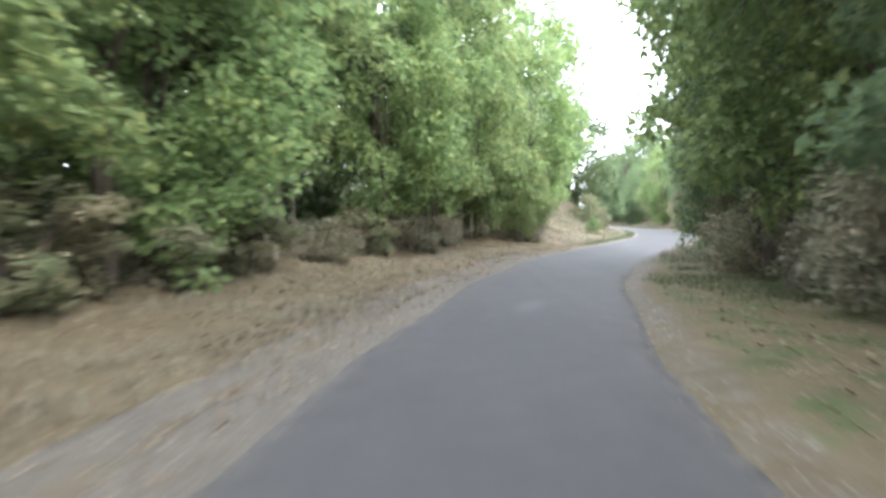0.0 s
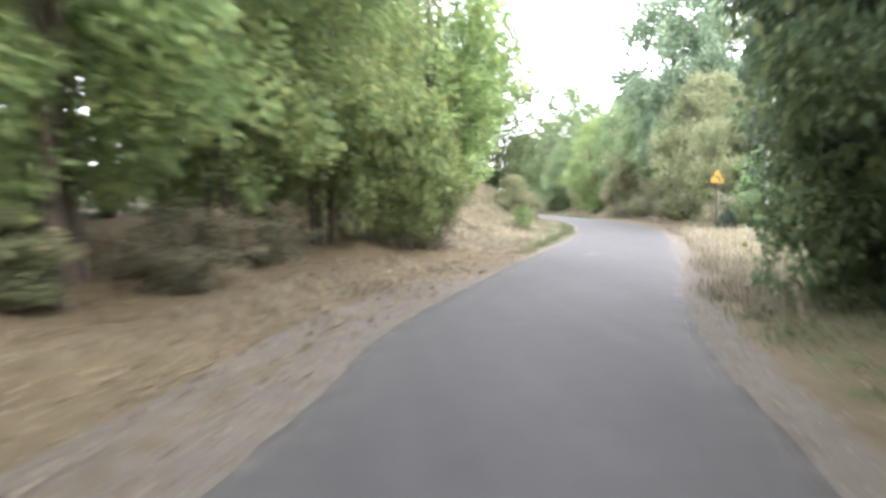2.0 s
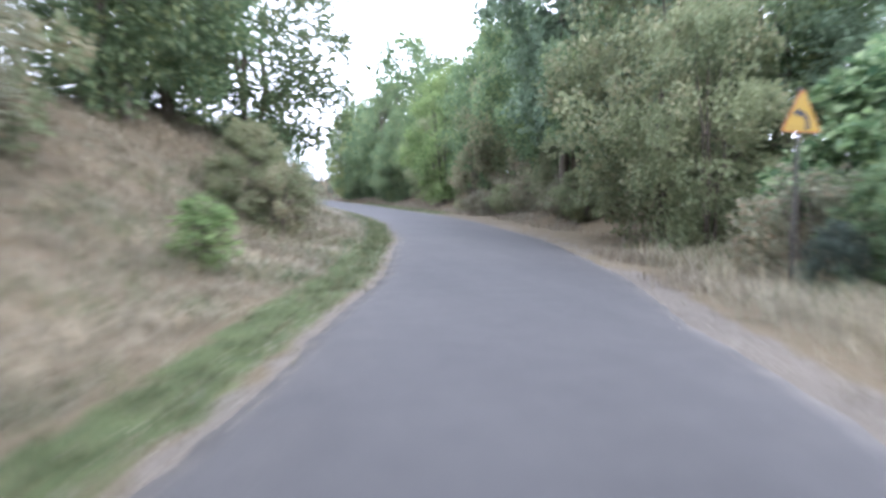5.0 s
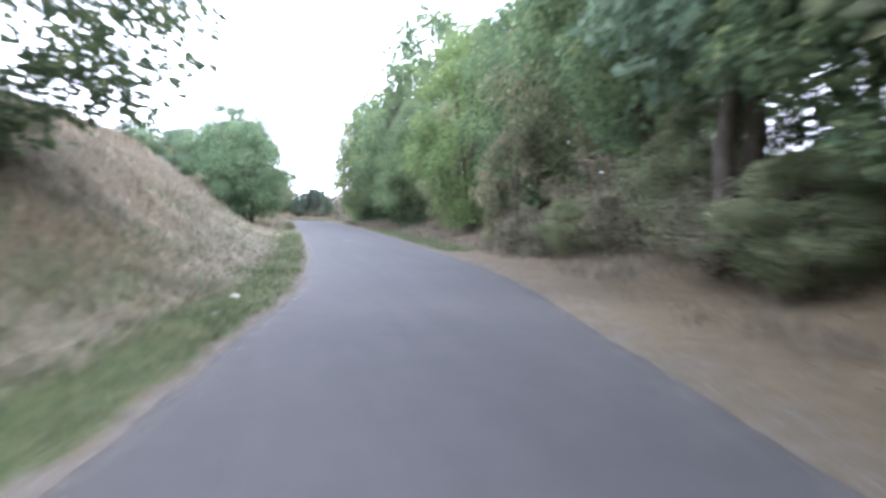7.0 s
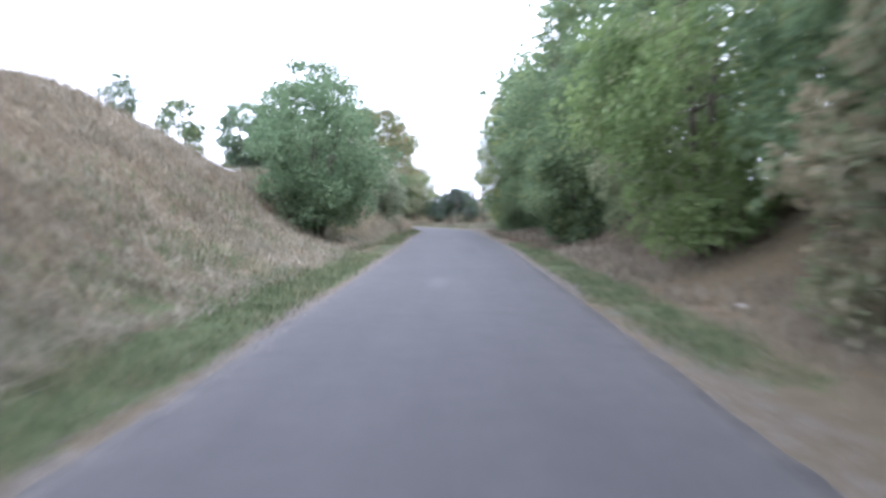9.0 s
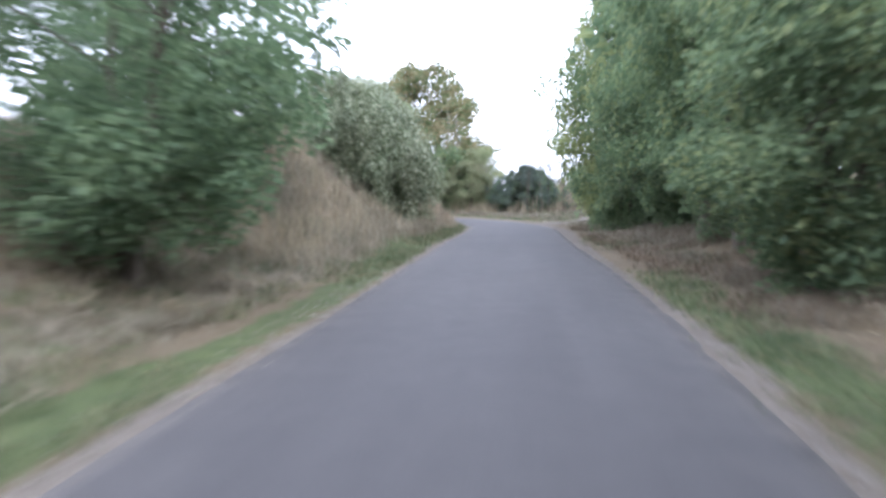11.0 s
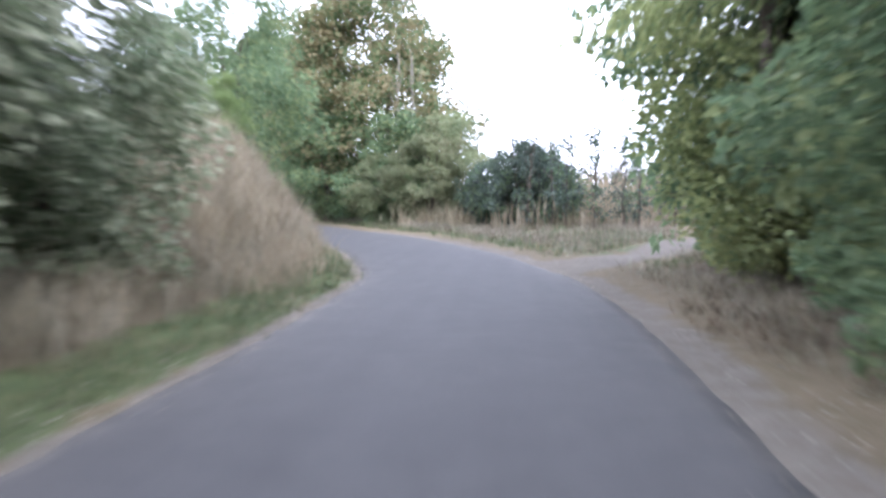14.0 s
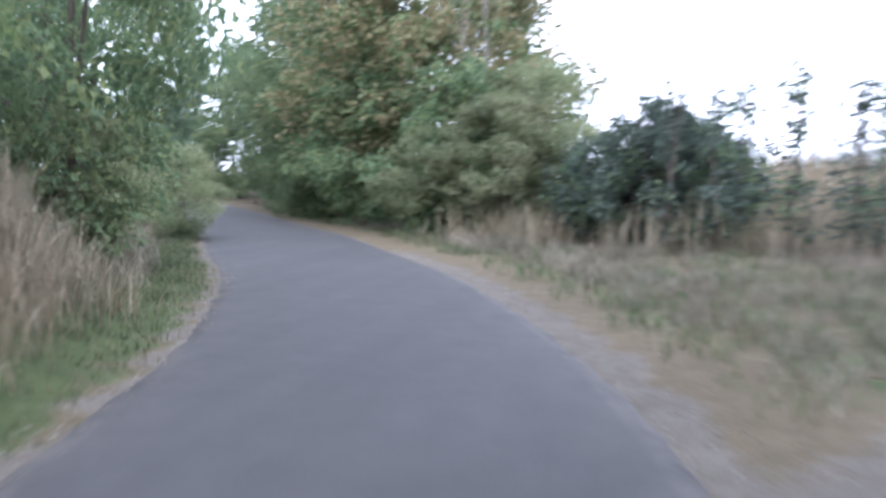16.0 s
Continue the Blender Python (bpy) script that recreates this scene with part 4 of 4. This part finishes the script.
sward("grass", 120, 5200, (46, 104), (1.3, 9), -1, 0.22, 1.8, 0.009, M_REED, "pale matted grass on the bank", 1.0, 6, -0.04)
sward("grass", 112, 6500, (46, 104), (0.9, 4.5), -1, 0.2, 0.7, 0.007, M_GREEN_GRASS, "greenish weeds among dry grass", 1.2, 6, 0.05)
sward("grass", 113, 1500, (60, 104), (3.0, 9), -1, 0.4, 0.5, 0.008, M_BROWN_GRASS, "withered brown stalks on the bank", 1.0, 5, 0.0)
sward("grass", 114, 3000, (40, 60), (1.0, 9), 1, 0.3, 0.7, 0.007, M_GREEN_GRASS, "greenish weeds in the meadow grass", 1.0, 6, 0.05)
sward("grass", 117, 900, (43, 62), (0.12, 0.6), -1, 0.1, 0.6, 0.006, M_GREEN_GRASS, "short green grass along the asphalt", 1.3, 8)
sward("grass", 104, 3000, (60, 94), (0.12, 1.2), -1, 0.12, 0.6, 0.006, M_GREEN_GRASS, "short green grass along the asphalt", 1.3, 8)
sward("grass", 123, 2300, (99.5, 134), (0.12, 1.0), -1, 0.12, 0.6, 0.006, M_GREEN_GRASS, "short green grass along the asphalt", 1.3, 8)
sward("grass", 105, 1600, (79, 101), (0.1, 0.95), 1, 0.12, 0.6, 0.006, M_GREEN_GRASS, "short green grass along the asphalt", 1.0, 8)
sward("grass", 106, 8000, (35, 57), (0.6, 12), 1, 0.36, 0.7, 0.008, M_DRY_GRASS, "dry meadow grass beside the lane")
sward("grass", 107, 4500, (10, 45), (1.1, 8), -1, 0.16, 0.9, 0.007, M_DRY_GRASS, "sparse dry grass under trees", 1.0, 5, 0.1)
sward("grass", 115, 1500, (10, 44), (0.45, 1.6), -1, 0.13, 0.8, 0.007, M_DRY_GRASS, "thin dry tufts along the sandy edge", 1.0, 5, -0.05)
sward("grass", 116, 1800, (34, 58), (0.25, 1.3), 1, 0.18, 0.8, 0.007, M_DRY_GRASS, "thin dry tufts along the sandy edge", 1.0, 5, -0.05)
sward("grass", 108, 8500, (56, 118), (1.0, 6), 1, 0.27, 0.9, 0.007, M_DRY_GRASS, "sparse dry grass at the foot of trees", 1.0, 5, 0.1)
sward("grass", 125, 3600, (95, 116), (0.55, 5), 1, 0.17, 1.0, 0.008, M_BROWN_GRASS, "withered brown grass on the verge", 1.1, 6, 0.1)
sward("grass", 126, 700, (100, 112), (0.3, 2.2), 1, 0.13, 0.8, 0.007, M_GREEN_GRASS, "scattered green weeds on the verge", 1.0, 6, 0.0)
sward("grass", 121, 2600, (106, 122), (0.9, 6), 1, 0.2, 0.9, 0.007, M_DRY_GRASS, "thin dry grass beside the sandy track", 1.0, 5, 0.1)
sward("grass", 109, 6000, (121, 150), (1.2, 7), 1, 0.28, 0.7, 0.008, M_DRY_GRASS, "mown dry grass beside the bend")
sward("grass", 110, 3500, (119, 145), (0.7, 6), 1, 0.2, 0.7, 0.008, M_GREEN_GRASS, "greenish grass beside the bend", 1.0, 6)
sward("grass", 111, 2600, (24, 37), (0.45, 4), 1, 0.14, 0.9, 0.007, M_GREEN_GRASS, "sparse weeds in the shade", 1.0, 5, 0.0)
sward("grass", 124, 900, (12, 24), (0.9, 5), 1, 0.13, 0.9, 0.007, M_GREEN_GRASS, "few thin weeds under the trees", 1.0, 5, -0.1)


def build_field():
    """Tall reed-like grass over the field behind the bend."""
    rng = np.random.default_rng(120)
    x, y = rng.uniform(21, 62, 13000), rng.uniform(128, 166, 13000)
    ok = (line_distance(x, y, [(21.5, 131.0), (27.0, 131.8), (60.0, 149.0)]) < 20) & (y > 130.2 + (x - 22) * 0.15)
    x, y = keep_clear(x[ok], y[ok], 3.0)
    tall = rng.uniform(0.5, 1.2, len(x)) + 0.8 * smooth((y - 134 - (x - 22) * 0.15) / 8)
    blades("reeds", x, y, tall, 0.35, 0.011, M_REED, "tall dry reed grass covering the field", "grass", 121, 4, 0.12, True)


build_field()


def build_tuft(x, y, seed):
    """A clump of tall pale grass in front of the shrubs."""
    rng = np.random.default_rng(seed)
    px, py = keep_clear(x + rng.normal(size=160) * 0.8, y + rng.normal(size=160) * 0.5, 0.6)
    blades("grass", px, py, rng.uniform(0.5, 1.0, len(px)), 0.5, 0.01, M_REED, "clump of tall pale grass before shrubs", "grass", seed, 5, 0.1, True)


build_tuft(19.6, 133.0, 150)
build_tuft(8.4, 145.0, 151)


def build_litter(name, seed, n, st, off, side, label):
    rng = np.random.default_rng(seed)
    x, y = keep_clear(*scatter(seed, n, *st, *off, side, 1.1), 0.0)
    n = len(x)
    z = height(x, y) + rng.uniform(0.004, 0.035, n)
    a = rng.uniform(0, 2 * math.pi, n)
    s = rng.uniform(0.014, 0.035, n)
    c = np.stack([x, y, z], 1)
    u = np.stack([np.cos(a), np.sin(a), rng.normal(size=n) * 0.4], 1) * s[:, None]
    v = np.stack([-np.sin(a), np.cos(a), rng.normal(size=n) * 0.4], 1) * (s * 0.6)[:, None]
    verts = np.stack([c - u, c - v, c + u, c + v], 1).reshape(-1, 3)
    b = np.arange(n)[:, None] * 4
    ob = mesh_object(name, verts, b + np.array([[0, 1, 2, 3]]), M_LITTER)
    tagged(ob, label, "leaves", kind="stuff")


build_litter("fallen_leaves", 131, 16000, (12, 46), (0.95, 7), -1, "brown fallen leaves under the thicket")
build_litter("fallen_leaves", 132, 10000, (12, 38), (0.7, 6), 1, "brown fallen leaves in the shade")
build_litter("fallen_leaves", 133, 9000, (57, 118), (1.1, 5), 1, "brown fallen leaves at the foot of trees")


def build_gravel(name, seed, n, st, off, side, label):
    """Crumbs of stone strewn along the edge of the asphalt: squat pyramids, uneven."""
    rng = np.random.default_rng(seed)
    x, y = scatter(seed, n, *st, *off, side, 1.6)
    n = len(x)
    s = rng.uniform(0.005, 0.014, n) * rng.uniform(0.6, 1.4, n)
    z = np.maximum(height(x, y), 0.0)
    a = rng.uniform(0, 2 * math.pi, n)
    verts = []
    for k in range(4):
        q = a + k * math.pi / 2 + rng.normal(size=n) * 0.25
        verts.append(np.stack([x + np.cos(q) * s, y + np.sin(q) * s, z - 0.004], 1))
    verts.append(np.stack([x + rng.normal(size=n) * s * 0.3, y + rng.normal(size=n) * s * 0.3, z + s * rng.uniform(0.5, 1.0, n)], 1))
    b = np.arange(n)[:, None] * 5
    faces = np.concatenate([b + np.array([[k, (k + 1) % 4, 4]]) for k in range(4)])
    ob = mesh_object(name, np.stack(verts, 1).reshape(-1, 3), faces, M_CRUMBS)
    tagged(ob, label, "gravel", kind="stuff")


build_gravel("gravel", 141, 8000, (38, 134), (-0.08, 0.5), -1, "pale gravel crumbs along the asphalt")
build_gravel("gravel", 142, 4000, (14, 60), (-0.05, 0.8), 1, "pale gravel crumbs along the asphalt")
build_gravel("gravel", 143, 3000, (12, 40), (0.0, 1.3), -1, "grit on the sandy verge under trees")
build_gravel("gravel", 144, 3500, (60, 128), (-0.05, 0.9), 1, "grit on the sandy verge")
build_litter("fallen_leaves", 135, 5000, (104, 124), (1.0, 7), 1, "brown fallen leaves beside the sandy track")
build_litter("fallen_leaves", 134, 2500, (12, 44), (0.1, 1.1), -1, "dry leaves strewn over the sandy verge")


def build_stone(size, seed):
    rng = np.random.default_rng(seed)
    bm = bmesh.new()
    bmesh.ops.create_icosphere(bm, subdivisions=2, radius=size)
    for v in bm.verts:
        v.co *= 1 + 0.3 * noise.noise(v.co / size * 0.9 + Vector((seed, 0, 0)))
        v.co.z *= 0.55
    me = bpy.data.meshes.new("stone")
    bm.to_mesh(me)
    bm.free()
    me.materials.append(M_STONE)
    return me


STONES = [build_stone(0.09, 3), build_stone(0.06, 8)]
for k, (x, y, s) in enumerate([(6.3, 39.2, 0.4), (6.05, 39.5, 0.35), (6.9, 40.6, 0.4), (5.5, 38.0, 0.35), (17.0, 69.6, 0.8), (16.85, 68.0, 0.7),
                                    (24.2, 83.0, 0.9), (18.1, 52.0, 0.8), (24.0, 116.2, 0.45), (17.5, 92.0, 0.7)]):
    st = new("stone", STONES[k % 2])
    st.matrix_basis = pose(x, y, height_at(x, y) + 0.02, 0, 0, 47 * k) @ Matrix.Diagonal((s, s, s, 1))
    tagged(st, "pale field stone lying in the verge", "stone", "stones on the verge")

# ---- road signs ----


def part(name, verts, faces, material, parent, label=""):
    ob = mesh_object(name, verts, faces, material, parent)
    if label:
        ob["label"] = label
    return ob


def plate(outline, back, front):
    """A flat plate: an outline in x and z, between two depths in y."""
    n = len(outline)
    verts = [(x, back, z) for x, z in outline] + [(x, front, z) for x, z in outline]
    faces = [tuple(range(n)), tuple(range(2 * n - 1, n - 1, -1))] + [(i, (i + 1) % n + 0, (i + 1) % n + n, i + n) for i in range(n)]
    return verts, faces


def rounded(corners, r, steps=6):
    """An outline with rounded corners."""
    out = []
    n = len(corners)
    for i in range(n):
        p, a, b = (np.array(corners[k % n], float) for k in (i, i - 1, i + 1))
        ua, ub = (a - p) / np.linalg.norm(a - p), (b - p) / np.linalg.norm(b - p)
        half = math.acos(float(np.clip(ua @ ub, -1, 1))) / 2
        t = r / math.tan(half)
        s, e = p + ua * t, p + ub * t
        for k in range(steps + 1):
            u = k / steps
            out.append(tuple((1 - u) ** 2 * s + 2 * u * (1 - u) * p + u * u * e))
    return out


def triangle(side, r, drop=0.0):
    h = side * math.sqrt(3) / 2
    return rounded([(-side / 2, -h / 3 + drop), (side / 2, -h / 3 + drop), (0, 2 * h / 3 + drop)], r)


def build_warning_sign(x, y):
    sign = new("road_sign")
    v, f = tube([(0, 0.04, -0.4), (0, 0.04, 2.5)], [0.024, 0.024], 12)
    part("post", v, f, M_POST, sign, "dull grey steel post")
    z = 2.14
    face = [(a, b + z) for a, b in triangle(0.62, 0.045)]
    part("border", *plate(face, 0.004, -0.012), M_RIM, sign, "dark orange border")
    panel = part("panel", *plate([(a, b + z) for a, b in triangle(0.55, 0.035)], -0.012, -0.016), M_YELLOW, sign, "yellow face")
    # the bent arrow of a left-hand bend
    inner, outer = [], []
    for k in range(9):
        q = radians(90 * k / 8)
        inner.append((-0.05 + 0.105 * math.cos(q), -0.085 + 0.105 * math.sin(q)))
        outer.append((-0.05 + 0.17 * math.cos(q), -0.085 + 0.17 * math.sin(q)))
    body = [(0.055, -0.14), (0.12, -0.14)] + outer + inner[::-1]
    v, f = plate([(a, b + z) for a, b in body], -0.0165, -0.0185)
    part("arrow", v, f, M_BLACK, panel, "black bent arrow")
    v, f = plate([(-0.045, z - 0.005), (-0.045, z + 0.12), (-0.13, z + 0.055)], -0.0165, -0.0185)
    part("arrowhead", v, f, M_BLACK, panel, "black arrowhead")
    for zz in (z - 0.14, z + 0.16):
        part("clamp", *plate([(-0.05, zz - 0.02), (0.05, zz - 0.02), (0.05, zz + 0.02), (-0.05, zz + 0.02)], 0.075, 0.004), M_GALV, sign)
    sign.matrix_basis = pose(x, y, height_at(x, y), 0, 0, 2)
    tagged(sign, "yellow triangular bend warning sign on a steel post", "road sign")


def build_sign_back(x, y):
    sign = new("road_sign")
    v, f = tube([(0, 0, -0.4), (0, 0, 2.72)], [0.03, 0.03], 12)
    part("post", v, f, M_GALV, sign, "weathered steel post")
    z0, z1 = 2.2, 2.76
    part("panel", *plate(rounded([(-0.22, z0), (0.22, z0), (0.22, z1), (-0.22, z1)], 0.04), 0.055, 0.043), M_GREYBACK, sign, "plain grey back of a sign plate")
    for zz in (z0 + 0.12, z1 - 0.12):
        part("bracket", *plate([(-0.18, zz - 0.018), (0.18, zz - 0.018), (0.18, zz + 0.018), (-0.18, zz + 0.018)], 0.042, 0.02), M_GALV, sign)
    sign.matrix_basis = pose(x, y, height_at(x, y), 0, 0, -14)
    tagged(sign, "grey back of a road sign on a post", "road sign")


build_warning_sign(18.68, 52.0)
build_sign_back(12.3, 37.4)
